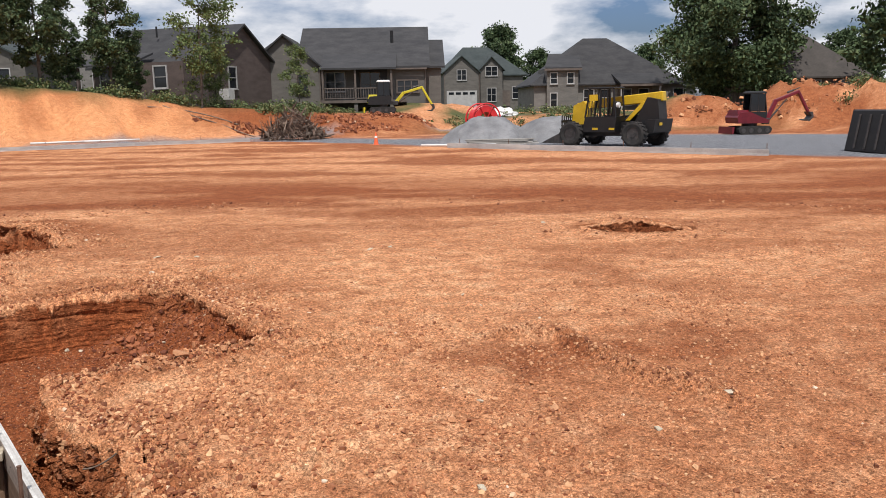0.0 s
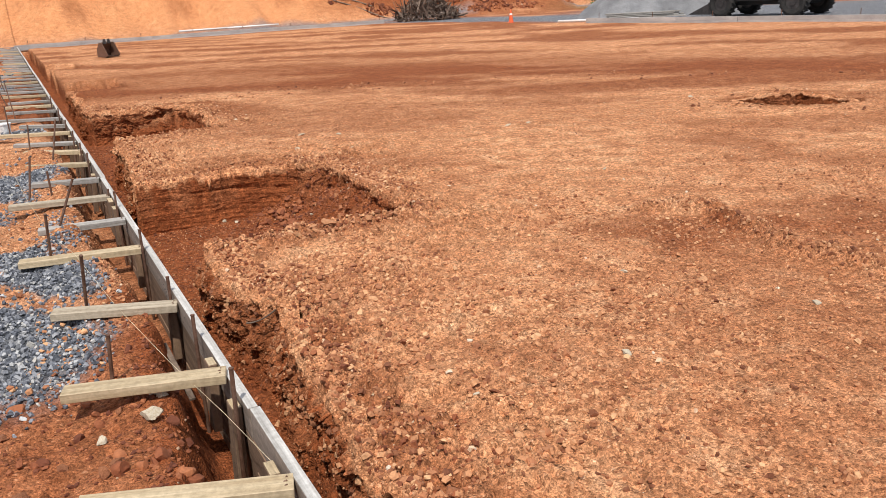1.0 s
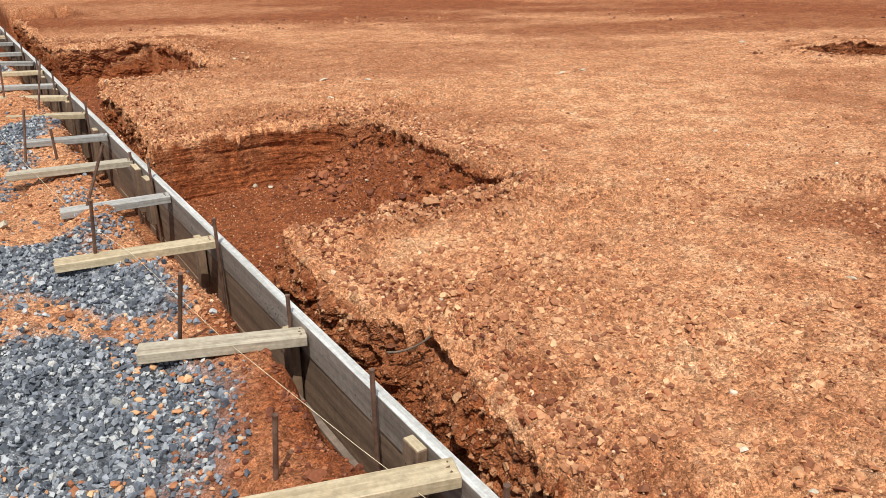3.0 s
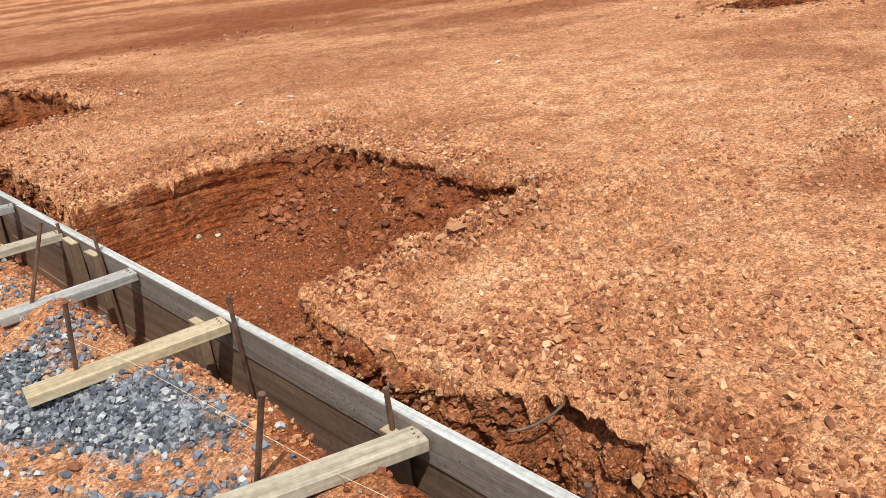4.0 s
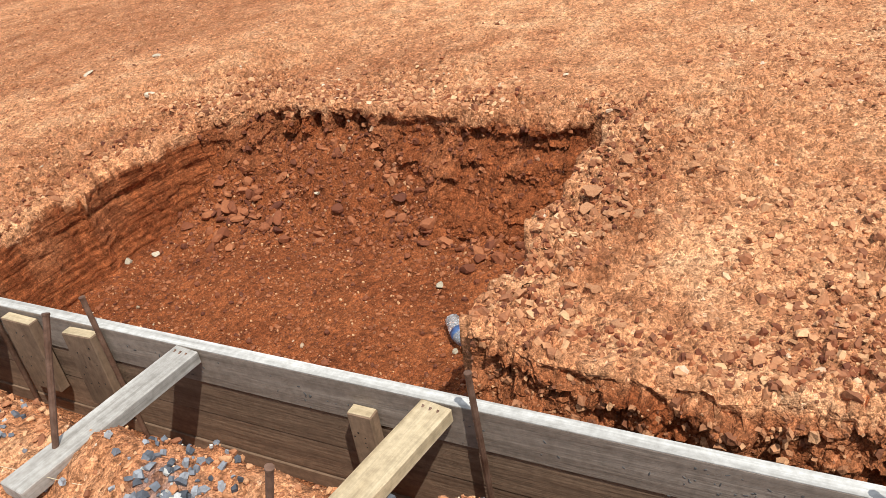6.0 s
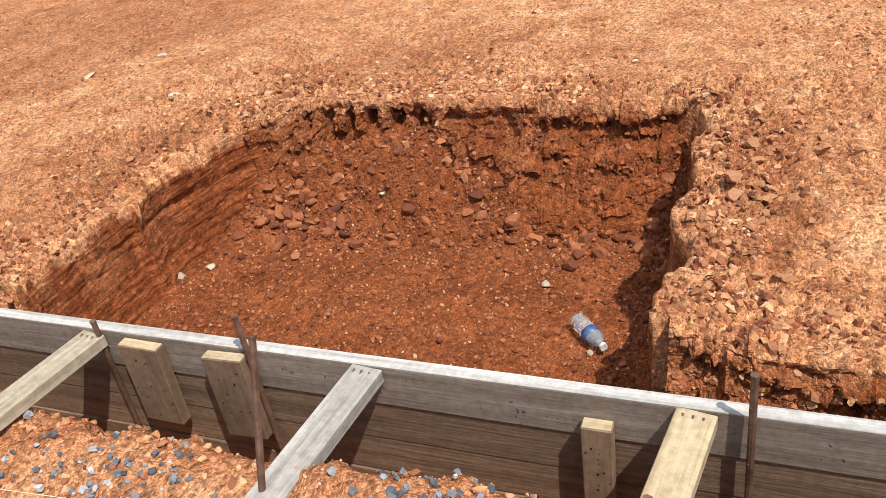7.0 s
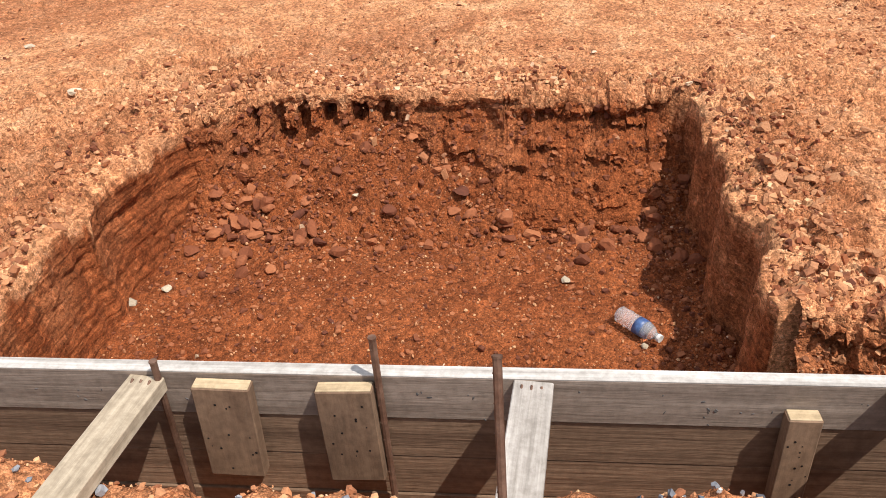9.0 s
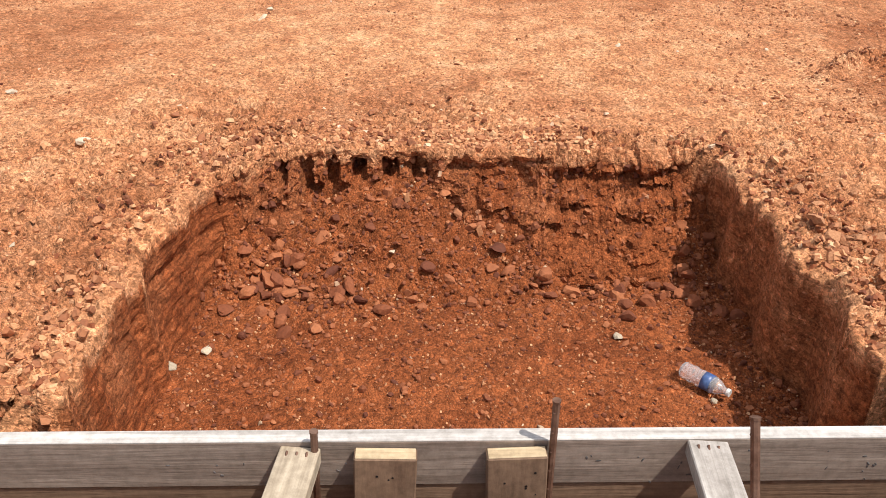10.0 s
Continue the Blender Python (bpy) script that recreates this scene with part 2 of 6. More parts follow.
WALL_GREY = plain("grey_brick", (0.105, 0.096, 0.086), (0.150, 0.137, 0.122), 0.85, 0.9, 8, grain=(1, 1, 3), dist=0.01)
WALL_BROWN = plain("brown_brick", (0.072, 0.052, 0.046), (0.115, 0.086, 0.076), 0.85, 0.9, 8, grain=(1, 1, 3), dist=0.01)
WALL_STONE = plain("pale_brick", (0.140, 0.132, 0.122), (0.200, 0.188, 0.172), 0.85, 0.9, 8, grain=(1, 1, 3), dist=0.01)
TRIM = plain("white_trim", (0.33, 0.32, 0.31), (0.43, 0.42, 0.41), 0.55, 2, 20, dist=0.001)
TRIM_DARK = plain("brown_trim", (0.09, 0.07, 0.06), (0.15, 0.12, 0.10), 0.6, 2, 20, dist=0.001)
GLASS = shader("window_glass", 0.08)[0]
GLASS.node_tree.nodes["Principled BSDF"].inputs["Base Color"].default_value = (0.015, 0.017, 0.02, 1)
BARK = plain("bark", (0.06, 0.048, 0.038), (0.15, 0.125, 0.10), 0.95, 3, 20, dist=0.02)
LEAF = pieces("leaves", [(0.0, (0.026, 0.050, 0.015)), (0.6, (0.064, 0.105, 0.038)), (1.0, (0.13, 0.165, 0.068))], 0.85, 5)
LEAF_LIGHT = pieces("light_leaves", [(0.0, (0.055, 0.085, 0.02)), (0.6, (0.12, 0.165, 0.045)), (1.0, (0.20, 0.24, 0.08))], 0.8, 5)
WEEDS = pieces("weeds", [(0.0, (0.045, 0.075, 0.018)), (0.6, (0.11, 0.15, 0.045)), (1.0, (0.24, 0.22, 0.09))], 0.7, 5)


def bottle_plastic():
    m, n, l, b = shader("clear_plastic", 0.12)
    b.inputs["Base Color"].default_value = (0.95, 0.95, 0.95, 1)
    b.inputs["Transmission Weight"].default_value, b.inputs["IOR"].default_value = 0.78, 1.22
    return m


CLEAR = bottle_plastic()
BLUE_LABEL = plain("blue_label", (0.02, 0.06, 0.20), (0.10, 0.18, 0.36), 0.4, 30, 90, dist=0.0004)


# ---- building helpers ----
def part(name, bm, material, parent=None, label="", smooth=False):
    me = bpy.data.meshes.new(name)
    bm.to_mesh(me)
    bm.free()
    if smooth:
        me.polygons.foreach_set("use_smooth", [True] * len(me.polygons))
    me.materials.append(material)
    ob = new(name, me)
    ob.parent = parent
    return tagged(ob, label)


def thing(name, m, label, category, group="", kind=""):
    ob = new(name)
    ob.empty_display_size = 0.1
    ob.matrix_basis = m
    return tagged(ob, label, category, group, kind)


def box(bm, c, s, rot=None, bevel=0.0):
    """A box round c with sides s."""
    m = Matrix.Translation(c) @ (rot or Matrix.Identity(4)) @ Matrix.Diagonal((*s, 1))
    vs = bmesh.ops.create_cube(bm, size=1, matrix=m)["verts"]
    if bevel:
        es = list({e for v in vs for e in v.link_edges})
        bmesh.ops.bevel(bm, geom=es, offset=bevel, segments=1, affect="EDGES")
    return bm


def rod(bm, p, q, r0, r1=None, n=8):
    """A round bar from p to q."""
    p, q = Vector(p), Vector(q)
    m = Matrix.Translation((p + q) / 2) @ (q - p).to_track_quat("Z", "Y").to_matrix().to_4x4()
    bmesh.ops.create_cone(bm, cap_ends=True, segments=n, radius1=r0, radius2=r0 if r1 is None else r1, depth=(q - p).length, matrix=m)
    return bm


def prism(bm, outline, y0, y1):
    """An outline in x and z, drawn out along y."""
    a = [bm.verts.new((x, y0, z)) for x, z in outline]
    b = [bm.verts.new((x, y1, z)) for x, z in outline]
    n = len(a)
    bm.faces.new(a)
    bm.faces.new(b[::-1])
    for i in range(n):
        bm.faces.new((a[i], b[i], b[(i + 1) % n], a[(i + 1) % n]))
    bmesh.ops.recalc_face_normals(bm, faces=bm.faces)
    return bm


def hull(bm, points):
    vs = [bm.verts.new(p) for p in points]
    bmesh.ops.convex_hull(bm, input=vs)
    return bm


B = bmesh.new


def mesh_np(name, verts, faces, material, smooth=False):
    """A mesh object from arrays of corners and of faces with equally many corners."""
    me = bpy.data.meshes.new(name)
    k = faces.shape[1]
    me.vertices.add(len(verts))
    me.vertices.foreach_set("co", np.ascontiguousarray(verts, np.float32).ravel())
    me.loops.add(faces.size)
    me.loops.foreach_set("vertex_index", np.ascontiguousarray(faces, np.int32).ravel())
    me.polygons.add(len(faces))
    me.polygons.foreach_set("loop_start", np.arange(0, faces.size, k, dtype=np.int32))
    me.polygons.foreach_set("use_smooth", np.full(len(faces), smooth))
    me.update(calc_edges=True)
    me.materials.append(material)
    return new(name, me)


# ---- the lie of the land ----
def smooth(a, b, v):
    t = np.clip((v - a) / (b - a), 0, 1)
    return t * t * (3 - 2 * t)


def lattice(ix, iy, seed):
    h = np.sin(ix * 127.1 + iy * 311.7 + seed * 74.7) * 43758.5453
    return h - np.floor(h)


def vnoise(x, y, seed=0):
    ix, iy = np.floor(x), np.floor(y)
    fx, fy = x - ix, y - iy
    fx, fy = fx * fx * (3 - 2 * fx), fy * fy * (3 - 2 * fy)
    a, b = lattice(ix, iy, seed), lattice(ix + 1, iy, seed)
    c, d = lattice(ix, iy + 1, seed), lattice(ix + 1, iy + 1, seed)
    return (a + (b - a) * fx + (c - a + (a - b - c + d) * fx) * fy) * 2 - 1


def fbm(x, y, octaves, seed=0):
    z, amp = 0, 1.0
    for k in range(octaves):
        z = z + amp * vnoise(x * 2**k + 17.3 * k, y * 2**k - 9.1 * k, seed + k)
        amp *= 0.5
    return z


def cells(x, y, seed=0):
    """Distance to the nearest cell's middle, and that cell's own number."""
    ix, iy = np.floor(x), np.floor(y)
    best, own = np.full(x.shape, 9.0), np.zeros(x.shape)
    for i in (-1, 0, 1):
        for j in (-1, 0, 1):
            cx, cy = ix + i, iy + j
            d = np.hypot(cx + lattice(cx, cy, seed) - x, cy + lattice(cx, cy, seed + 5) - y)
            near = d < best
            best, own = np.where(near, d, best), np.where(near, lattice(cx, cy, seed + 11), own)
    return best, own


IN_FACE, OUT_FACE, FORM_TOP, FLOOR = 0.555, 0.515, 0.115, -0.46


def boxed(x, y, x0, x1, y0, y1, r):
    qx, qy = np.abs(x - (x0 + x1) / 2) - (x1 - x0) / 2 + r, np.abs(y - (y0 + y1) / 2) - (y1 - y0) / 2 + r
    return np.hypot(np.maximum(qx, 0), np.maximum(qy, 0)) + np.minimum(np.maximum(qx, qy), 0) - r


def cut(x, y):
    """Signed distance to the rim of the trench and its pits: negative inside."""
    rim = np.interp(y, [0, 2.6, 2.9, 3.1, 3.4, 3.7, 4.0, 4.3, 4.5, 4.7, 4.9, 5.1, 7.4, 8.5, 10.2, 14, 18, 41], [0.80, 0.86, 0.90, 0.94, 0.96, 0.98, 0.95, 0.91, 0.88, 0.87, 0.90, 0.97, 0.78, 0.92, 1.0, 0.96, 1.0, 1.0])
    d = x - rim
    d = np.maximum(d, y - 40.3)
    d = np.minimum(d, np.maximum(boxed(x, y, 0.2, 2.49, 5.17, 7.47, 0.10), (x - 1.98) * 0.47 + (y - 7.47) * 0.88))
    d = np.minimum(d, boxed(x, y, 0.2, 2.35, 10.35, 13.2, 0.35))
    d = np.minimum(d, boxed(x, y, 0.2, 2.1, 17.6, 19.4, 0.3))
    d = np.minimum(d, boxed(x, y, 0.2, 1.8, 25.0, 27.0, 0.3))
    rough = 0.045 * fbm(x * 3.1, y * 3.1, 3, 3) + 0.02 * vnoise(x * 14, y * 14, 8)
    return d + rough


def foot(x):
    return np.interp(x, [-30, 5, 16, 24, 31, 34, 60], [43.5, 43.0, 42.6, 41.0, 39.5, 42, 60])


def crest(x):
    return np.interp(x, [-60, -20, 0, 8, 13.5, 18, 25, 31, 40], [5.2, 4.4, 3.6, 3.2, 2.75, 2.05, 1.45, 1.30, 1.1])


def height(x, y, back_off=0.0):
    """The ground's height, and what it is made of: fresh red earth, gravel, grass.
    back_off widens the cut, to leave room for the separate faces of earth."""
    x, y = np.asarray(x, float), np.asarray(y, float)
    near = smooth(30, 14, np.hypot(x - 1, y - 6))
    corner = np.minimum.reduce([np.hypot(x - cx, y - cy) for cx, cy in ((2.50, 5.16), (0.80, 7.50), (0.94, 5.12))])
    d = cut(x, y) - back_off * smooth(0.6, 1.0, y) * smooth(9.0, 8.0, y) * smooth(0.10, 0.24, corner)
    inside = x > 0.535
    # the pad, with chips along the rims
    c1, o1 = cells(x * 13, y * 13, 2)
    c2, o2 = cells(x * 34, y * 34, 6)
    lumps = smooth(1.3, 0.10, np.abs(d - 0.10)) * smooth(-0.2, 0.4, fbm(x * 1.3, y * 1.3, 2, 21) + 0.45)
    pad = 0.014 * fbm(x * 0.7, y * 0.7, 3, 1) + 0.006 * vnoise(x * 6, y * 6, 2)
    pad = pad + near * ((o1 - 0.4) * 0.042 * lumps + (o2 - 0.5) * (0.012 + 0.026 * lumps))
    pad = pad + 0.035 * smooth(0.75, 0.1, np.hypot(((x - 9.0) * 0.79 + (y - 7.03) * 0.61) * 1.4, (-(x - 9.0) * 0.61 + (y - 7.03) * 0.79) * 0.8)) * (0.6 + 0.6 * o1)
    ridge = np.abs(x - np.interp(y, [2.2, 2.9, 3.4, 3.75, 4.1], [3.86, 3.78, 3.93, 4.02, 3.7]))
    pad = pad + 0.075 * smooth(0.12, 0.0, ridge) * (0.6 + 0.8 * o1) * smooth(2.1, 2.4, y) * smooth(4.3, 3.9, y)
    hole = np.hypot((x - 8.42) * 0.75 + (y - 6.58) * 0.66, ((x - 8.42) * -0.66 + (y - 6.58) * 0.75) * 0.62)
    pad = pad - 0.60 * smooth(0.49, 0.445, hole) + 0.016 * smooth(0.40, 0.49, hole) * smooth(0.80, 0.50, hole) * (0.6 + o1)
    # trench and pits: steep cut, slumped at the far side of the first pit
    wide = 0.042 + 0.012 * vnoise(x * 2.3, y * 2.3, 31)
    wall = smooth(0.0, 1.0, -d / wide)
    ledge = 0.035 * vnoise(x * 9, y * 9, 14) * wall * (1 - wall) * 4
    floor = FLOOR + 0.012 * fbm(x * 2.5, y * 2.5, 3, 40) + (o2 - 0.5) * 0.010
    back = 2.49 - x + 0.09 * vnoise(y * 2.6, x * 1.1, 44)
    in_pit = smooth(5.05, 5.2, y) * smooth(7.5, 7.3, y) * smooth(1.2, 1.6, x)
    slump = in_pit * (0.33 * np.clip(1 - back / 0.46, 0, 1) ** 1.15 + smooth(0.75, 0.30, back) * (0.035 * (o1 - 0.2) + 0.025 * (o2 - 0.5)))
    side = in_pit * smooth(0.40, 0.08, y - 5.13) * 0.05 * (o1 + 0.2) + in_pit * smooth(0.40, 0.05, 7.42 - y) * smooth(0.9, 0.25, back) * 0.17 * (0.7 + 0.5 * o1)
    floor = floor + slump + side
    z_in = pad + (floor - pad) * wall + ledge
    # the yard outside the form, with a ditch along the boards
    yard = 0.035 + 0.030 * fbm(x * 0.9, y * 0.9, 3, 50) + 0.012 * vnoise(x * 5, y * 5, 51) + near * ((o1 - 0.5) * 0.022 + (o2 - 0.5) * 0.010)
    edge = OUT_FACE - 0.235 - 0.07 * fbm(y * 1.9, x * 0.4, 3, 52) - 0.03 * vnoise(x * 11, y * 11, 53)
    mound = lambda mx, my, r, h: h * smooth(r, 0.0, np.hypot(x - mx, y - my))
    yard = yard + mound(0.20, 7.02, 0.24, 0.09) + mound(0.16, 5.70, 0.30, 0.07) + mound(0.05, 8.9, 0.5, 0.12) + mound(0.2, 4.9, 0.2, 0.05)
    yard = yard + 0.035 * smooth(0.28, 0.02, np.abs(x - edge + 0.10)) + smooth(-0.02, 0.13, x - edge) * (-0.34 - yard)
    berm = smooth(3.0, 0.6, np.abs(y - 31.5 + 0.25 * x)) * smooth(0.0, -1.5, x)
    yard = yard + 0.45 * berm * (0.6 + 0.5 * vnoise(x * 0.8, y * 0.8, 55))
    z = np.where(inside, z_in, yard)
    z = np.where((y > 41.2) | (y < -2.5), np.where(inside, pad, 0.05), z)
    # the bank, the ground behind it, and the heaps of earth
    rill = 0.30 * vnoise(x * 0.9, y * 0.25, 61) + 0.18 * vnoise(x * 2.4, y * 0.8, 62)
    rise = smooth(0.0, 6.0, y - foot(x) + 0.9 * fbm(x * 0.35, y * 0.35, 3, 60)) * smooth(60, 33, x)
    z = z + rise * crest(x) + rill * rise * (1 - rise) * 3 + smooth(46, 60, np.hypot(x, y)) * smooth(33, 40, x) * 1.05
    z = z + smooth(52, 68, y) * smooth(45, 20, x) * 0.9
    heap = lambda hx, hy, r, h: h * smooth(r, 0, np.hypot(x - hx, y - hy) + 0.12 * r * fbm(x * 0.9, y * 0.9, 3, 70))
    z = z + heap(47.5, 25.2, 6.0, 1.7) + heap(53, 20.0, 11, 1.8) + heap(48, 17, 7, 0.8) + heap(45.0, 31.5, 4.2, 1.5)
    far = np.hypot(x, y)
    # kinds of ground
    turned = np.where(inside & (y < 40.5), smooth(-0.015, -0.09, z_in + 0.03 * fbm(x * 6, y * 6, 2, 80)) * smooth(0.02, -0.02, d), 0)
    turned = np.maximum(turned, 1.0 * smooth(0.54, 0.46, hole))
    # the damp band that crosses the pad, and damp drifts beyond it
    band_at = np.interp(x, [0.5, 2.2, 4.7, 8, 11, 13], [15.2, 14.6, 13.7, 11.6, 9.0, 4.0])
    band = smooth(-0.5, 0.3, y - band_at + 0.5 * fbm(x * 0.8, y * 0.8, 3, 81)) * smooth(10.0, 2.5, y - band_at) * np.where(inside, 1, 0)
    drift = np.where(inside & (y < 42), smooth(-0.25, 0.45, fbm((0.79 * x - 0.61 * y) * 0.28, (0.61 * x + 0.79 * y) * 0.95 + 0.5 * vnoise(x * 0.3, y * 0.3, 84), 4, 82)) * smooth(9, 13, far), 0)
    spot = lambda sx, sy, r: smooth(r, 0.2 * r, np.hypot(x - sx, y - sy) + 0.3 * fbm(x * 2, y * 2, 3, 87))
    damp = np.where(inside & (d > -0.02), np.maximum.reduce([0.40 * smooth(0.15, 0.75, fbm((0.79 * x - 0.61 * y) * 0.5, (0.61 * x + 0.79 * y) * 1.0, 4, 86)), 0.8 * spot(3.6, 3.4, 0.85), 0.7 * spot(4.9, 3.3, 0.9), 0.5 * spot(6.0, 5.4, 0.8), 0.8 * spot(4.4, 3.0, 0.6), 0.42 * smooth(4.2, 2.2, y) * smooth(1.4, 2.6, x), (0.12 + 0.60 * smooth(5.3, 5.0, y)) * smooth(0.45, 0.06, d) * smooth(-0.4, 0.4, fbm(x * 3, y * 3, 3, 92))]) * smooth(15, 11, far), 0)
    outside_red = np.where(~inside, 0.15 * smooth(-0.5, 0.35, fbm(x * 0.9, y * 0.9, 3, 83)) + 0.9 * smooth(8.5, 12.0, y) * smooth(-0.6, 0.3, fbm(x * 0.8, y * 0.5, 3, 100)) + 0.75 * smooth(4.6, 3.7, y + 0.5 * fbm(x * 1.5, y * 1.5, 3, 89)) + 0.45 * smooth(-0.15, 0.05, x - edge), 0) * smooth(41, 38, y)
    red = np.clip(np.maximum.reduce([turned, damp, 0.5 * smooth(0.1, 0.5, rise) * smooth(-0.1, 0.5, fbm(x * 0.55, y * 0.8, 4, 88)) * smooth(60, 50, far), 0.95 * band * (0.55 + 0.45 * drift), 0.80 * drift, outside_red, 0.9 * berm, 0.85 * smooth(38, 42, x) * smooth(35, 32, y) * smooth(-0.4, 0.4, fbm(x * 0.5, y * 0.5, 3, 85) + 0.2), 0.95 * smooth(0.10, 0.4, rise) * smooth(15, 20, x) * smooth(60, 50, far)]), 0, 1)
    patch = fbm(x * 0.95 + 3.1, y * 0.75, 3, 90)
    grav = smooth(-0.12, 0.10, patch + 0.28 * smooth(-0.2, -1.3, x) + 0.25 * smooth(8.0, 10.0, y) * smooth(-0.4, -0.9, x) - 0.26 - 0.30 * smooth(9.0, 11.0, y) * smooth(-1.1, -0.4, x) + 0.30 * vnoise(x * 2.4, y * 2.4, 97)) * smooth(edge - 0.06, edge - 0.34, x + 0.22 * vnoise(x * 2.1, y * 1.7, 98)) * smooth(3.35, 4.0, y + 0.4 * patch + 0.5 * smooth(-0.45, -0.9, x)) * smooth(27, 23, y)
    grav = grav * (1 - 0.92 * smooth(0.26, 0.10, np.abs(y - np.interp(x, [-0.32, 0.19], [4.89, 4.46]) + 0.22 * fbm(x * 1.8, y * 1.8, 3, 99))))
    grav = np.where(inside, 0, grav)
    line = np.interp(y, [-40, 5, 13, 25, 30, 36, 41], [26, 24.3, 22.75, 20.2, 20, 19, 17.5])
    yard2 = smooth(0, 0.5, x - line - 0.2) * smooth(47, 43, np.hypot(x, y) + 3 * vnoise(x * 0.2, y * 0.2, 91)) * smooth(42.5, 40.5, y) * smooth(0.6, 0.2, rise)
    strip = smooth(41.4, 41.7, y) * smooth(43.4, 42.6, y) * smooth(0.4, 0.2, rise) * smooth(-3, 0, x)
    grav = np.clip(np.maximum.reduce([grav, yard2, strip]), 0, 1)
    grass = smooth(0.88, 0.99, rise + 0.06 * vnoise(x * 0.6, y * 0.6, 95)) * smooth(5.0, 8.0, y - foot(x) + 2.5 * smooth(22, 16, x)) + smooth(47, 52, far) * smooth(28, 33, x) * smooth(-0.3, 0.3, fbm(x * 0.3, y * 0.3, 2, 96)) * smooth(0.5, 0.2, np.maximum(heap(47.5, 25.2, 8, 1), heap(50, 18, 14, 1)))
    grass = np.clip(grass + smooth(75, 90, far), 0, 1)
    bank = smooth(0.02, 0.2, rise) * smooth(22, 17, x)
    return z, red, grav, grass, bank


def steps(first, last, dense_from, dense_to, fine, grow_down, grow_up):
    up, v, s = [], dense_to, fine
    while v < last:
        s *= grow_up
        v += s
        up.append(v)
    down, v, s = [], dense_from, fine
    while v > first:
        s *= grow_down
        v -= s
        down.append(v)
    return np.array(down[::-1] + list(np.arange(dense_from, dense_to + fine / 2, fine)) + up)


def build_ground():
    gx = np.concatenate([steps(-320, 0.49, -1.0, 0.49, 0.022, 1.055, 1.5)[:-1], [0.5345, 0.5355], steps(0.55, 420, 0.556, 2.75, 0.0145, 1.0, 1.031)[1:]])
    gx = np.unique(np.round(np.concatenate([gx, np.linspace(7.6, 9.2, 50), np.linspace(3.45, 4.25, 40)]), 4))
    gy = steps(-120, 520, 2.3, 7.9, 0.017, 1.06, 1.034)
    x, y = np.meshgrid(gx, gy)
    z, red, grav, grass, bank = height(x, y, 0.065)
    nx, ny = len(gx), len(gy)
    idx = np.arange(nx * ny).reshape(ny, nx)
    quads = np.stack([idx[:-1, :-1], idx[:-1, 1:], idx[1:, 1:], idx[1:, :-1]], -1).reshape(-1, 4)
    ob = mesh_np("ground", np.stack([x, y, z], -1).reshape(-1, 3), quads, SOIL, True)
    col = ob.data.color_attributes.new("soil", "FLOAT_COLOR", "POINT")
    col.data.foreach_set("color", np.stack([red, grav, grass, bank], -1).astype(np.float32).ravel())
    return tagged(ob, "orange clay building pad with a dug red trench, pits and gravel patches", "ground", kind="structure")


build_ground()


def rim_at(fixed, lo, hi, along, rising, level=-0.036):
    """Where the rim crosses lines of fixed x or y."""
    lo, hi = np.full(fixed.shape, float(lo)), np.full(fixed.shape, float(hi))
    for _ in range(26):
        mid = (lo + hi) / 2
        v = cut(mid, fixed) if along == "x" else cut(fixed, mid)
        go = (v < level) if rising else (v > level)
        lo, hi = np.where(go, mid, lo), np.where(go, hi, mid)
    return lo


WALL_SPOTS = {}


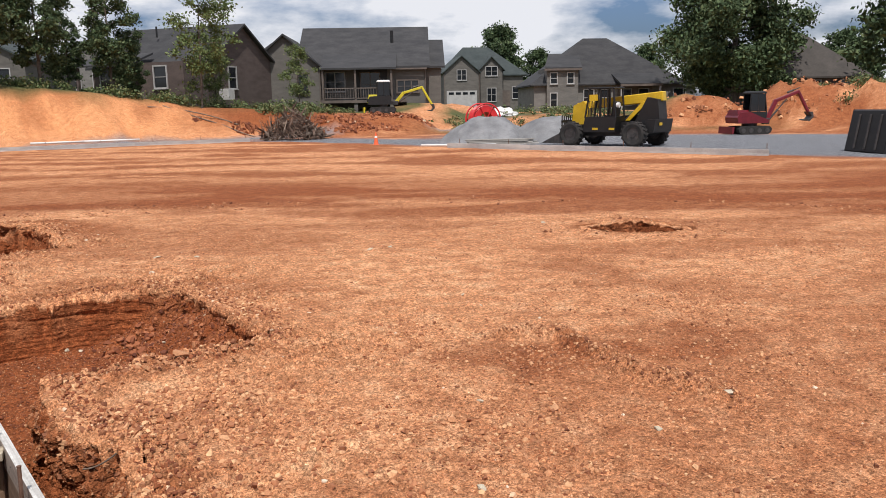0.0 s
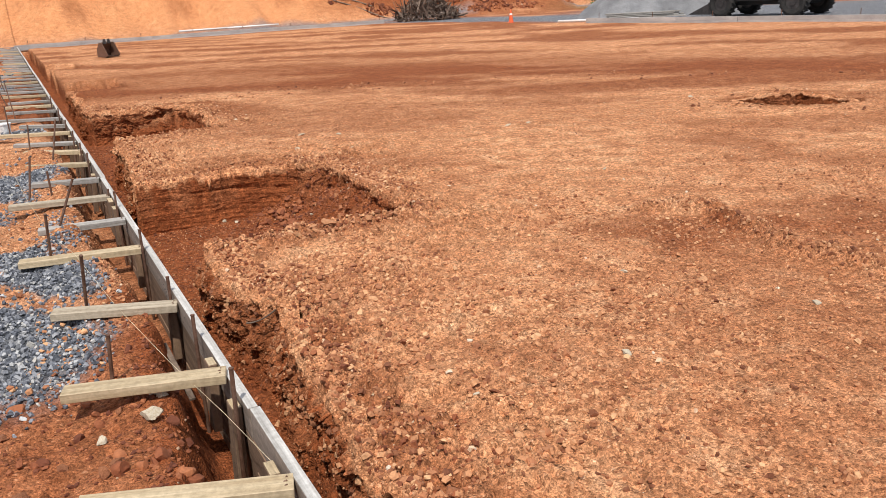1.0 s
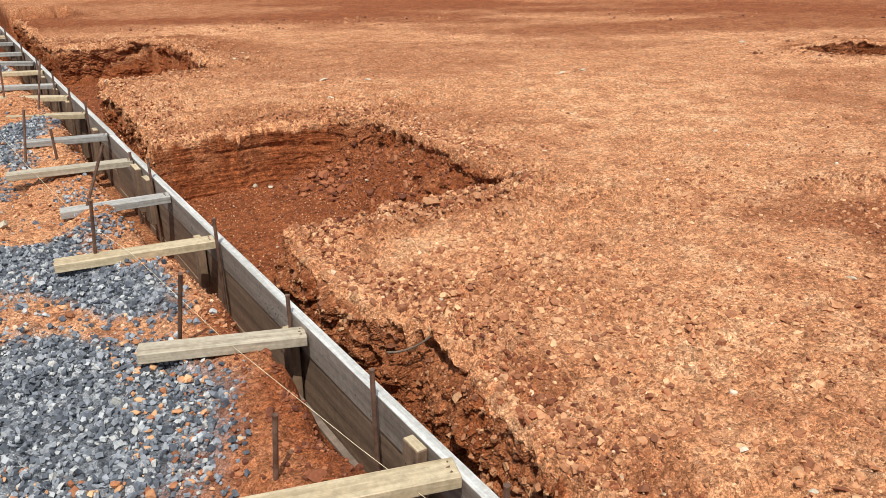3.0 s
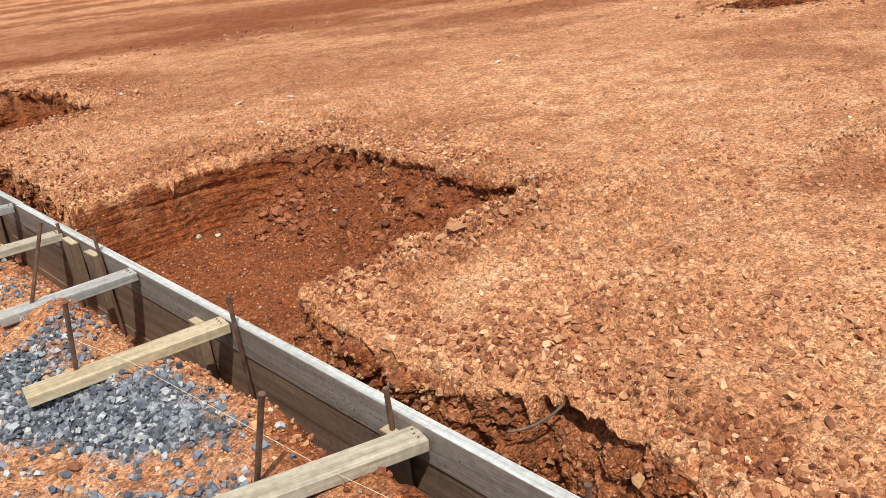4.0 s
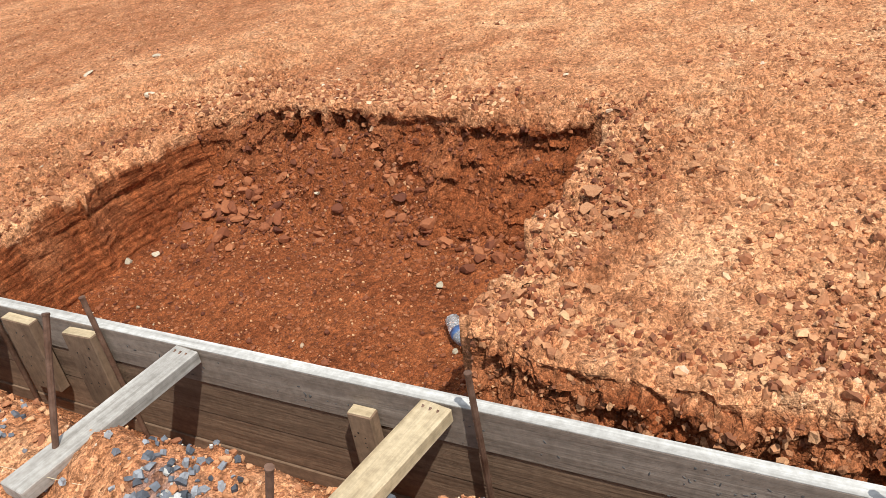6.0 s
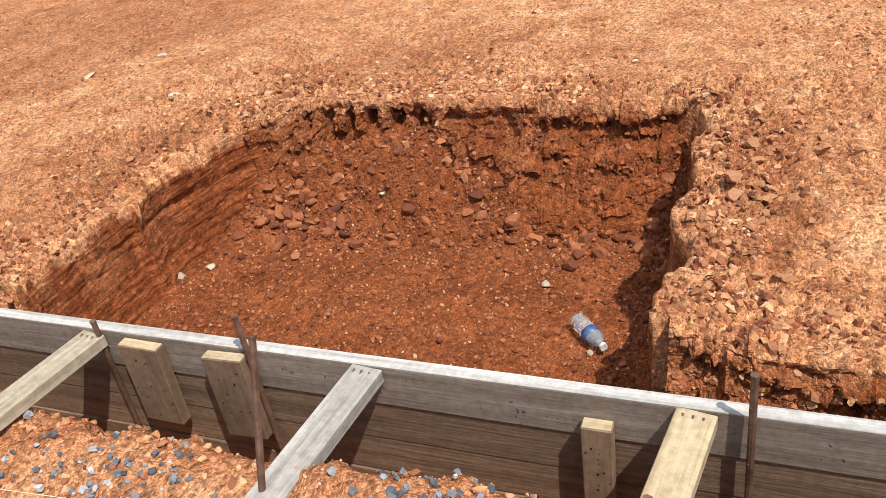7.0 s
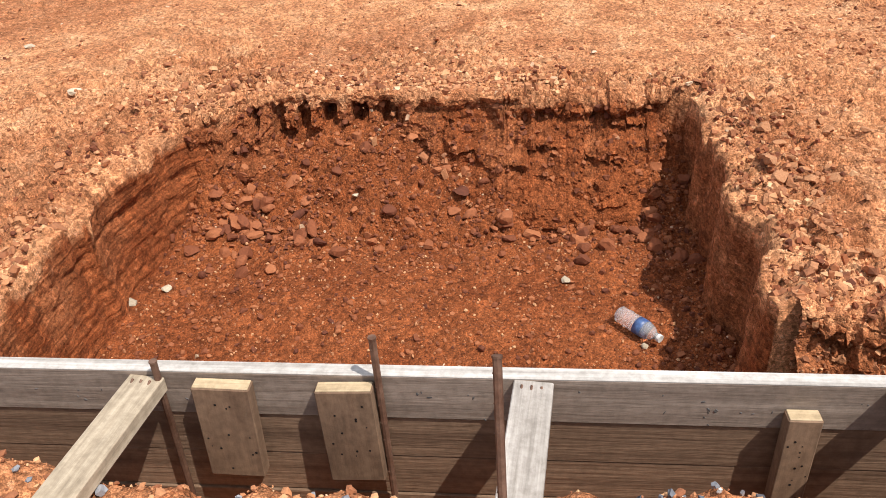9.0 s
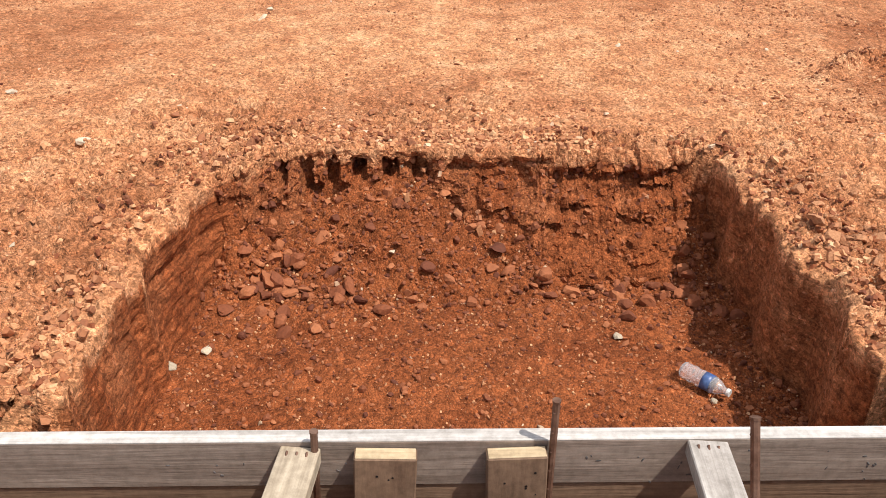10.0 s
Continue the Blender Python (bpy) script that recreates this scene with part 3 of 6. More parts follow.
def cut_face(name, px, py, nx, ny, bottom, foot_out, seed, scratch=0.0, lip=0.11, rough=1.0, tint=1.0, crust=0.13, teeth=0.0, shelf=0.0, lean=0.0, material=None, rest=0.06, label="crumbly red clay face of the dug trench"):
    """An upright face of cut earth: a lip of broken crust, ledges, blocks and overhangs."""
    rows, flat = 64, 8
    s = np.concatenate([[0], np.cumsum(np.hypot(np.diff(px), np.diff(py)))])
    k = np.arange(rows)[:, None]
    f = np.clip((k - flat + 1) / (rows - flat), 0, 1)
    back = lip * np.clip(1 - k / (flat - 1), 0, 1)
    S = np.broadcast_to(s[None], (rows, len(px)))
    lx, ly = px[None] - nx * (back + 0.012), py[None] - ny * (back + 0.012)
    # the crust is the pad's own surface, a little broken towards the edge
    crown = height(lx, ly)[0]
    rim_z = height(px - nx * rest, py - ny * rest)[0]
    c0, o0 = cells(lx * 17, ly * 17, seed + 8)
    edge = smooth(lip, 0.0, back)
    crown = np.maximum(crown, rim_z[None] - 0.02) + (0.004 + 0.030 * (o0 - 0.35) * edge) * smooth(0.2, 1.0, rough)
    z = crown + (bottom - crown) * f
    c1, o1 = cells(S * 10 + seed, z * 15 + 0.5 * vnoise(S * 6, z * 6, seed), seed)
    c2, o2 = cells(S * 30 + seed, z * 44, seed + 2)
    deep = smooth(0.0, 0.10, f)
    out = -back + foot_out * f**1.4 + rough * 0.040 * fbm(S * 2.6, z * 5.5, 3, seed) * deep
    out = out + rough * 0.050 * (o1 - 0.5) * smooth(0.0, 0.08, f) * smooth(1.0, 0.55, f) + (0.004 + 0.016 * rough) * (o2 - 0.5) * smooth(0.0, 0.04, f)
    out = out - rough * 0.045 * smooth(0.25, 0.6, vnoise(S * 1.7 + 3, z * 9 + 0.5 * S, seed + 4)) * smooth(0.75, 0.35, f) * deep
    ends = (smooth(7.35, 7.10, py) * smooth(5.25, 5.38, py))[None]
    out = out + ends * lean * (0.35 + 0.65 * smooth(6.5, 6.0, py) + 0.5 * smooth(7.0, 7.15, py))[None] * smooth(-0.05, 0.5, f)
    lay = z + 0.07 * S + 0.01 * vnoise(S * 3, z * 4, seed + 3)
    out = out + scratch * (1.0 * vnoise(S * 0.6, lay * 42, seed) + 0.9 * vnoise(S * 1.1, lay * 95, seed + 9)) * deep
    # bucket-tooth gouges high on the face, and the shelf of slumped earth below them
    span = smooth(0.36, 0.28, np.abs(py - 6.80))[None]
    gouge = smooth(-0.15, 0.35, np.sin(S * 50 + 0.8 * np.sin(S * 7)) + 0.25 * vnoise(S * 22, z * 12, seed + 5))
    level = 0.30 + 0.06 * np.sin(S * 9)
    out = out - teeth * span * gouge * smooth(0.05, 0.12, f) * smooth(level + 0.10, level, f)
    out = out + ends * shelf * smooth(0.30, 0.95, f + 0.10 * fbm(S * 3, z * 2, 2, seed + 7)) ** 1.2
    x, y = px[None] + nx * out, py[None] + ny * out
    n = len(px)
    idx = np.arange(rows * n).reshape(rows, n)
    q = np.stack([idx[:-1, :-1], idx[1:, :-1], idx[1:, 1:], idx[:-1, 1:]], -1).reshape(-1, 4)
    ob = mesh_np(name, np.stack([x, y, z], -1).reshape(-1, 3), q, material or SOIL, material is SCRAPED)
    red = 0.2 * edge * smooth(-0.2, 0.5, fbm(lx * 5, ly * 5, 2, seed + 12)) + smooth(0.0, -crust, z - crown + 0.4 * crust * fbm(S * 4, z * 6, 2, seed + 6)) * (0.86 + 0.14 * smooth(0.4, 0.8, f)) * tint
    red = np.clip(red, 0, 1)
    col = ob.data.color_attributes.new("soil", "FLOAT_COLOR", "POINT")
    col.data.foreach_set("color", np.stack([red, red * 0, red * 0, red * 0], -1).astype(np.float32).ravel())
    WALL_SPOTS[name] = (x[flat + 3:], y[flat + 3:], z[flat + 3:], np.broadcast_to(f, z.shape)[flat + 3:])
    return tagged(ob, label, "earth face", kind="structure")


t = np.arange(0.9, 5.19, 0.010)
cut_face("trench_wall_near", rim_at(t, 0.57, 1.5, "x", True), t, -1, 0, -0.47, 0.10, 3, rough=1.0, crust=0.035, tint=0.95)
t = np.arange(0.86, 2.40, 0.010)
cut_face("pit_wall_near", t, rim_at(t, 4.8, 5.6, "y", False), 0, 1, -0.47, 0.012, 13, rough=0.14, crust=0.06, tint=0.85, material=SCRAPED)
t = np.arange(5.27, 7.345, 0.009)
cut_face("pit_wall_back", rim_at(t, 1.9, 2.9, "x", True), t, -1, 0, -0.52, 0.04, 23, rough=0.9, teeth=0.11, shelf=0.16, lean=0.15, crust=0.06)
t = np.arange(0.76, 2.24, 0.010)
cut_face("pit_wall_side", t, rim_at(t, 6.9, 7.9, "y", True), 0, -1, -0.47, 0.035, 33, 0.005, rough=0.20, crust=0.05, material=SCRAPED)
t = np.arange(7.56, 10.45, 0.02)
cut_face("trench_wall_middle", rim_at(t, 0.57, 1.6, "x", True), t, -1, 0, -0.47, 0.05, 43)
t = np.arange(10.3, 13.3, 0.03)
cut_face("pit_wall_far_back", rim_at(t, 1.5, 3.0, "x", True), t, -1, 0, -0.44, 0.12, 63)
t = np.arange(0.9, 2.3, 0.03)
cut_face("pit_wall_far_side", t, rim_at(t, 12.4, 13.9, "y", True), 0, -1, -0.47, 0.06, 73)
t = np.arange(13.0, 17.7, 0.04)
cut_face("trench_wall_far", rim_at(t, 0.57, 1.6, "x", True), t, -1, 0, -0.47, 0.05, 53)

a = np.linspace(0, 2 * math.pi, 220)
u, w = 0.39 * np.cos(a), 0.39 / 0.62 * np.sin(a)
dx, dy = 0.75 * u - 0.66 * w, 0.66 * u + 0.75 * w
cut_face("hole_wall", 8.42 + dx, 6.58 + dy, -dx / np.hypot(dx, dy), -dy / np.hypot(dx, dy), -0.52, 0.03, 83, rough=0.7, crust=0.02, rest=0.17, label="crumbly red side of the hole dug in the pad")

# ---- loose stones, chips and clods ----
rng = np.random.default_rng(7)


def ball_template(level):
    bm = B()
    bmesh.ops.create_icosphere(bm, subdivisions=level, radius=1)
    v = np.array([w.co[:] for w in bm.verts])
    f = np.array([[w.index for w in g.verts] for g in bm.faces])
    bm.free()
    return v, f


BALL, BALL_F = ball_template(1)
LUMP, LUMP_F = ball_template(2)


def flake_template():
    """A five-sided slab with a narrower top."""
    a = np.arange(5) * 2 * math.pi / 5
    v = np.concatenate([np.stack([0.8 * np.cos(a), 0.8 * np.sin(a), 0 * a + 1], -1), np.stack([np.cos(a), np.sin(a), 0 * a - 1], -1)])
    f = [(0, 1, 2), (0, 2, 3), (0, 3, 4), (5, 7, 6), (5, 8, 7), (5, 9, 8)]
    for i in range(5):
        j = (i + 1) % 5
        f += [(i, i + 5, j + 5), (i, j + 5, j)]
    return v, np.array(f)


FLAKE, FLAKE_F = flake_template()


def scatter(name, x, y, size, material, label, category, shape="chip", flat=0.45, sink=0.25, z=None, tumble=0.35):
    """Many loose pieces, each turned and shaped by chance, lying on the ground, as one mesh."""
    n = len(x)
    tv, tf = {"chip": (FLAKE, FLAKE_F), "ball": (BALL, BALL_F), "lump": (LUMP, LUMP_F)}[shape]
    k = len(tv)
    z = height(x, y)[0] if z is None else z
    if shape == "lump":
        # blocks broken along planes
        v = np.broadcast_to(tv[None], (n, k, 3)).copy()
        for _ in range(9):
            w = rng.normal(size=(n, 1, 3))
            w = w / np.linalg.norm(w, axis=-1, keepdims=True)
            v = v - w * np.maximum((v * w).sum(-1, keepdims=True) - rng.uniform(0.38, 0.8, (n, 1, 1)), 0)
        v = v * 1.25 + rng.uniform(-0.045, 0.045, (n, k, 3))
    else:
        v = tv[None] * (1 + rng.uniform(-0.42, 0.30, (n, k, 3)))
    if shape == "chip":
        v = v * 0.80
    v = v * np.stack([rng.uniform(0.7, 1.25, n), rng.uniform(0.6, 1.0, n), flat * rng.uniform(0.6, 1.5, n)], -1)[:, None, :]
    tilt, tilt2, spin = rng.normal(0, tumble, n), rng.normal(0, tumble, n), rng.uniform(0, 6.283, n)
    c, s = np.cos(tilt)[:, None], np.sin(tilt)[:, None]
    v = np.stack([v[..., 0], c * v[..., 1] - s * v[..., 2], s * v[..., 1] + c * v[..., 2]], -1)
    c, s = np.cos(tilt2)[:, None], np.sin(tilt2)[:, None]
    v = np.stack([c * v[..., 0] + s * v[..., 2], v[..., 1], -s * v[..., 0] + c * v[..., 2]], -1)
    c, s = np.cos(spin)[:, None], np.sin(spin)[:, None]
    v = np.stack([c * v[..., 0] - s * v[..., 1], s * v[..., 0] + c * v[..., 1], v[..., 2]], -1)
    v = v * (size / 2)[:, None, None]
    v = v + np.stack([x, y, z + size * flat * (0.5 - sink)], -1)[:, None, :]
    f = (tf[None] + (np.arange(n) * k)[:, None, None]).reshape(-1, 3)
    ob = mesh_np(name, v.reshape(-1, 3), f, material)
    return tagged(ob, label, category, kind="stuff")


def sizes(n, small, large, power=3.0):
    return small + (large - small) * rng.random(n) ** power


def strew(n, x0, x1, y0, y1, keep):
    x, y = rng.uniform(x0, x1, n), rng.uniform(y0, y1, n)
    k = rng.random(n) < keep(x, y)
    return x[k], y[k]


def near_rim(x, y):
    d = cut(x, y)
    return np.where((x > 0.58) & (d > -0.015), np.exp(-np.maximum(d - 0.08, 0) / (0.17 + 0.33 * smooth(5.4, 4.9, y))) * smooth(-0.5, 0.5, fbm(x * 1.7, y * 1.7, 3, 21) + 0.15), 0)


x, y = strew(300000, 0.58, 4.2, 1.9, 14.5, near_rim)
scatter("earth_chips", x, y, sizes(len(x), 0.008, 0.060, 4.2), CHIPS, "tan shale chips strewn along the trench and pit rims", "earth chips", flat=0.34, sink=0.28, tumble=0.42)
x, y = strew(70000, 0.8, 9.5, 1.2, 11.5, lambda x, y: np.where(cut(x, y) > 0.02, 0.65 * smooth(-0.3, 0.5, fbm(x * 0.8, y * 0.8, 3, 22)) + 0.12, 0))
scatter("pad_crumbs", x, y, sizes(len(x), 0.006, 0.034, 4.0), CHIPS, "small tan crumbs scattered over the graded pad", "earth crumbs", flat=0.34, sink=0.36)
x, y = strew(16000, 2.0, 13.0, 3.0, 16.0, lambda x, y: smooth(1.0, 0.2, np.abs(y - np.interp(x, [0.5, 2.2, 4.7, 8, 11, 13], [14.9, 14.3, 13.4, 11.3, 8.7, 4.0]) + 0.3 * vnoise(x, y, 4))) * smooth(-0.3, 0.4, fbm(x, y, 2, 23)) + 0.9 * smooth(0.30, 0.1, np.abs(np.hypot((x - 8.42) * 0.75 + (y - 6.58) * 0.66, ((x - 8.42) * -0.66 + (y - 6.58) * 0.75) * 0.62) - 0.68)))
scatter("grader_windrow", x, y, sizes(len(x), 0.012, 0.085, 3.4), RIM_CHIPS, "line of tan clods left by grading across the pad", "earth clods", flat=0.5, sink=0.4)
x, y = strew(100000, 0.57, 2.45, 2.0, 13.0, lambda x, y: np.where(cut(x, y) < -0.05, 0.30 + 0.7 * smooth(1.75, 2.1, x) * smooth(5.0, 5.2, y) * smooth(7.6, 7.4, y) + 0.6 * smooth(5.5, 5.25, y) * smooth(5.0, 5.1, y), 0))
scatter("pit_crumbs", x, y, sizes(len(x), 0.006, 0.036, 5.5), CLODS, "red clay crumbs on the floor of the trench and pit", "earth crumbs", shape="ball", flat=0.65, sink=0.3)
x, y = strew(60000, 0.58, 3.2, 1.9, 10.0, lambda x, y: np.where((x > 0.58) & (cut(x, y) > -0.02), smooth(0.34, 0.05, cut(x, y) + 0.10 * fbm(x * 2.6, y * 2.6, 2, 28)) * (0.35 + 0.65 * smooth(5.5, 5.0, y)), 0))
scatter("dark_rim_crumbs", x, y, sizes(len(x), 0.007, 0.040, 3.4), CLODS, "dark red crumbs among the flakes along the rims", "earth crumbs", flat=0.6, sink=0.30, tumble=0.5)
x, y = strew(16000, 0.57, 2.45, 5.1, 7.4, lambda x, y: np.where(cut(x, y) < -0.05, 0.4, 0))
scatter("pit_specks", x, y, sizes(len(x), 0.004, 0.020, 4.0), CHIPS, "small tan specks on the red pit floor", "earth crumbs", flat=0.6, sink=0.3)
x, y = strew(60000, 1.0, 9.5, 1.2, 12.5, lambda x, y: np.where(cut(x, y) > 0.3, 0.6 * smooth(-0.1, 0.8, fbm(x * 0.9, y * 0.9, 3, 26)), 0))
scatter("dark_pad_crumbs", x, y, sizes(len(x), 0.005, 0.024, 3.4), CLODS, "darker red crumbs in patches over the graded pad", "earth crumbs", flat=0.5, sink=0.3)
x, y = strew(480, 1.7, 2.4, 5.2, 7.4, lambda x, y: np.where(cut(x, y) < -0.06, smooth(1.75, 2.0, x), 0))
scatter("slumped_clods", x, y, sizes(len(x), 0.012, 0.080, 3.4), CLODS, "broken red clods slumped at the foot of the pit wall", "earth clods", shape="lump", flat=0.7, sink=0.35)
x, y = np.concatenate([rng.normal(2.02, 0.16, 90), rng.normal(2.1, 0.14, 60)]), np.concatenate([rng.normal(7.08, 0.16, 90), rng.normal(5.55, 0.16, 60)])
ok = cut(x, y) < -0.1
x, y = x[ok], y[ok]
scatter("corner_clods", x, y, sizes(len(x), 0.02, 0.085, 2.2), CLODS, "larger red clods fallen in the corners of the pit", "earth clods", shape="lump", flat=0.6, sink=0.3)
x, y = strew(22000, 0.6, 3.4, 1.9, 10.0, lambda x, y: np.where((x > 0.58) & (cut(x, y) > -0.02), smooth(0.26, 0.06, cut(x, y) + 0.08 * fbm(x * 2.2, y * 2.2, 2, 27)) * (0.35 + 0.65 * smooth(5.4, 4.9, y)), 0))
scatter("rim_flakes", x, y, sizes(len(x), 0.014, 0.058, 3.2), RIM_CHIPS, "broken flakes of dry clay crust along the rims", "earth chips", flat=0.42, sink=0.30, tumble=0.48)
x, y = strew(900, 0.6, 3.2, 1.9, 9.0, near_rim)
scatter("rim_clods", x, y, sizes(len(x), 0.025, 0.070, 2.6), RIM_CHIPS, "larger tan clods along the trench and pit rims", "earth clods", shape="lump", flat=0.5, sink=0.42)
x, y = strew(130, -1.6, 0.34, 2.0, 9.0, lambda x, y: (1 - height(x, y)[2]) * np.where(x < OUT_FACE - 0.16, 0.25 + 0.75 * smooth(0.05, 0.22, x), 0))
scatter("yard_clods", x, y, sizes(len(x), 0.020, 0.055, 2.6), CHIPS, "orange clay clods on the ground outside the form", "earth clods", shape="lump", flat=0.6, sink=0.35)
x, y = strew(420, -1.2, 0.34, 1.7, 4.1, lambda x, y: (1 - height(x, y)[2]) * np.where(x < OUT_FACE - 0.16, 0.8, 0))
scatter("red_yard_clods", x, y, sizes(len(x), 0.014, 0.070, 3.0), CLODS, "dark red clods on the bare earth beside the form", "earth clods", shape="lump", flat=0.7, sink=0.3)
x, y = strew(68000, -2.4, 0.32, 2.2, 9.0, lambda x, y: np.maximum(height(x, y)[2] ** 0.7, 0.02 * (y > 4.2)) * np.where(x < -1.4, 0.6, 1.0))
scatter("gravel", x, y, sizes(len(x), 0.013, 0.042, 1.7), GRAVEL, "blue-grey crushed stone spread beside the form boards", "gravel", flat=0.55, sink=0.15, tumble=0.75)
x, y = np.concatenate([rng.normal(mx, 0.07, n) for mx, n in ((0.10, 90), (0.13, 60))]), np.concatenate([rng.normal(6.40, 0.14, 90), rng.normal(5.56, 0.07, 60)])
scatter("gravel", x, y, sizes(len(x), 0.013, 0.038, 1.7), GRAVEL, "small drift of blue-grey crushed stone on the clay", "gravel", flat=0.55, sink=0.1, tumble=0.7)
x, y = strew(26000, -2.2, 0.28, 2.4, 11.0, lambda x, y: height(x, y)[2] * smooth(0.3, 0.6, fbm(x * 1.9, y * 1.9, 3, 24)))
scatter("clay_on_gravel", x, y, sizes(len(x), 0.008, 0.040, 3.0), CHIPS, "orange clay crumbs trodden into the gravel", "earth crumbs", shape="ball", flat=0.6, sink=0.05)
x, y = strew(28000, -4.5, 0.25, 9.0, 24.0, lambda x, y: height(x, y)[2])
scatter("far_gravel", x, y, sizes(len(x), 0.03, 0.075, 1.6), GRAVEL, "blue-grey crushed stone spread along the yard", "gravel", flat=0.6, sink=0.15, tumble=0.7)
x, y = strew(70000, -2.2, 0.36, 1.6, 10.5, lambda x, y: (1 - height(x, y)[2]) * np.where(x < OUT_FACE - 0.16, 0.30 + 0.7 * smooth(0.05, 0.22, x), 0))
far_part = y + 0.5 * vnoise(x * 2, y * 2, 3) > 3.9
for sel, stuff, tone in ((far_part, CHIPS, "orange and tan"), (~far_part, CLODS, "dark red")):
    scatter("yard_crumbs", x[sel], y[sel], sizes(sel.sum(), 0.006, 0.032, 4.5), stuff, tone + " clay crumbs on the ground outside the form", "earth crumbs", shape="ball", flat=0.62, sink=0.3)
for place, count, big, stuff, tone in (("trench_wall_near", 2200, 0.048, RIM_CHIPS, "tan"), ("pit_wall_back", 900, 0.050, CLODS, "red"), ("trench_wall_middle", 500, 0.05, CHIPS, "tan")):
    wx, wy, wz, wf = (a.ravel() for a in WALL_SPOTS[place])
    pick = rng.choice(len(wx), count, replace=False, p=(1.02 - wf) ** 1.3 / ((1.02 - wf) ** 1.3).sum())
    scatter("wall_lumps", wx[pick], wy[pick], sizes(count, 0.010, big, 3.0), stuff, tone + " broken lumps sticking out of the cut earth", "earth clods", shape="chip", flat=0.55, sink=0.5, z=wz[pick], tumble=0.6)
x, y = rng.normal(2.37, 0.085, 420), rng.normal(6.05, 0.13, 420)
scatter("rubble_chute", x, y, sizes(420, 0.012, 0.060, 2.4), CHIPS, "tan rubble spilled down the back wall of the pit", "earth chips", flat=0.7, sink=0.25)
x, y = strew(44000, 1.2, 6.0, 0.9, 4.6, lambda x, y: 0.55 * smooth(-0.5, 0.5, fbm(x * 1.1, y * 1.1, 3, 29)) * smooth(4.6, 3.4, y) * (cut(x, y) > 0.05))
half = rng.random(len(x)) < 0.5
for sel, stuff, tone in ((half, CHIPS, "tan"), (~half, RIM_CHIPS, "brown")):
    scatter("pad_crumbs", x[sel], y[sel], sizes(sel.sum(), 0.006, 0.042, 4.0), stuff, tone + " crumbs strewn thickly over the graded pad", "earth crumbs", flat=0.5, sink=0.3, tumble=0.45)
x, y = strew(26000, 3.3, 5.2, 1.5, 5.0, lambda x, y: 0.9 * smooth(0.11, 0.01, np.abs(x - np.interp(y, [2.2, 2.9, 3.4, 3.75, 4.1], [3.86, 3.78, 3.93, 4.02, 3.7]))) * smooth(2.1, 2.4, y) * smooth(4.3, 3.9, y))
scatter("ridge_crumbs", x, y, sizes(len(x), 0.010, 0.040, 2.5), RIM_CHIPS, "small ridge of clay crumbs pushed up on the pad", "earth crumbs", flat=0.6, sink=0.25)
x, y = strew(9000, 42.0, 62.0, 10.0, 34.0, lambda x, y: smooth(0.5, 1.0, height(x, y)[0]) * smooth(-0.4, 0.5, fbm(x * 0.6, y * 0.6, 2, 25)))
scatter("heap_clods", x, y, sizes(len(x), 0.06, 0.42, 3.5), RIM_CHIPS, "orange clods on the heaps of dug earth", "earth clods", flat=0.6, sink=0.35)


x, y = strew(16000, 17.0, 33.0, 38.0, 48.0, lambda x, y: smooth(0.10, 0.35, height(x, y)[0]) * smooth(1.35, 1.0, height(x, y)[0]) * smooth(-0.5, 0.4, fbm(x * 0.7, y * 0.7, 3, 30)))
scatter("bank_clods", x, y, sizes(len(x), 0.05, 0.42, 3.0), CLODS, "dark red clods on the raw cut bank", "earth clods", flat=0.6, sink=0.35, tumble=0.5)


# ---- the form: boards, braces, blocks, stakes ----
def plank(length, wide, thick, material, name="plank", end_bevel=0.003):
    """A bar with its length along x, in the middle."""
    return box(B(), (0, 0, 0), (length, wide, thick), None, end_bevel)


ALONG = pose(0, 0, 0, 0, 0, 90)


def build_form(name, start, stop, x, courses, label):
    form = thing(name, pose(0, 0, 0), label, "formwork", kind="structure")
    board_h, length = 0.1315, 4.85
    k = 0
    for c in range(courses):
        y = start - (c % 2) * 4.5
        while y < stop:
            y1 = min(y + length, stop)
            if y1 - y > 0.2 and y1 > start:
                mid_y, z = (y + y1) / 2, FORM_TOP - (c + 0.5) * (board_h + 0.0025)
                dx = (0.003, -0.002, 0.004, -0.001)[(c + k) % 4]
                b = part("board", box(B(), (0, 0, 0), (y1 - y - 0.004, 0.038, board_h), None, 0.002), FORM_WOOD if c == 0 else FORM_MUD, form)
                b.matrix_basis = pose(x + dx, mid_y, z, (0.6, -0.5, 0.3)[k % 3], 0, 90)
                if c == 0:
                    # a paler strip along the top of the uppermost boards
                    e = part("sawn_edge", box(B(), (0, 0, 0), (y1 - y - 0.006, 0.0375, 0.004), None, 0.001), FORM_EDGE, b, "pale strip along the top edge")
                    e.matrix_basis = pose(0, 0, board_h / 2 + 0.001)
                k += 1
            y = y1
    return form


build_form("form_wall", -2.2, 40.6, 0.535, 4, "stacked grey form boards set along the trench")


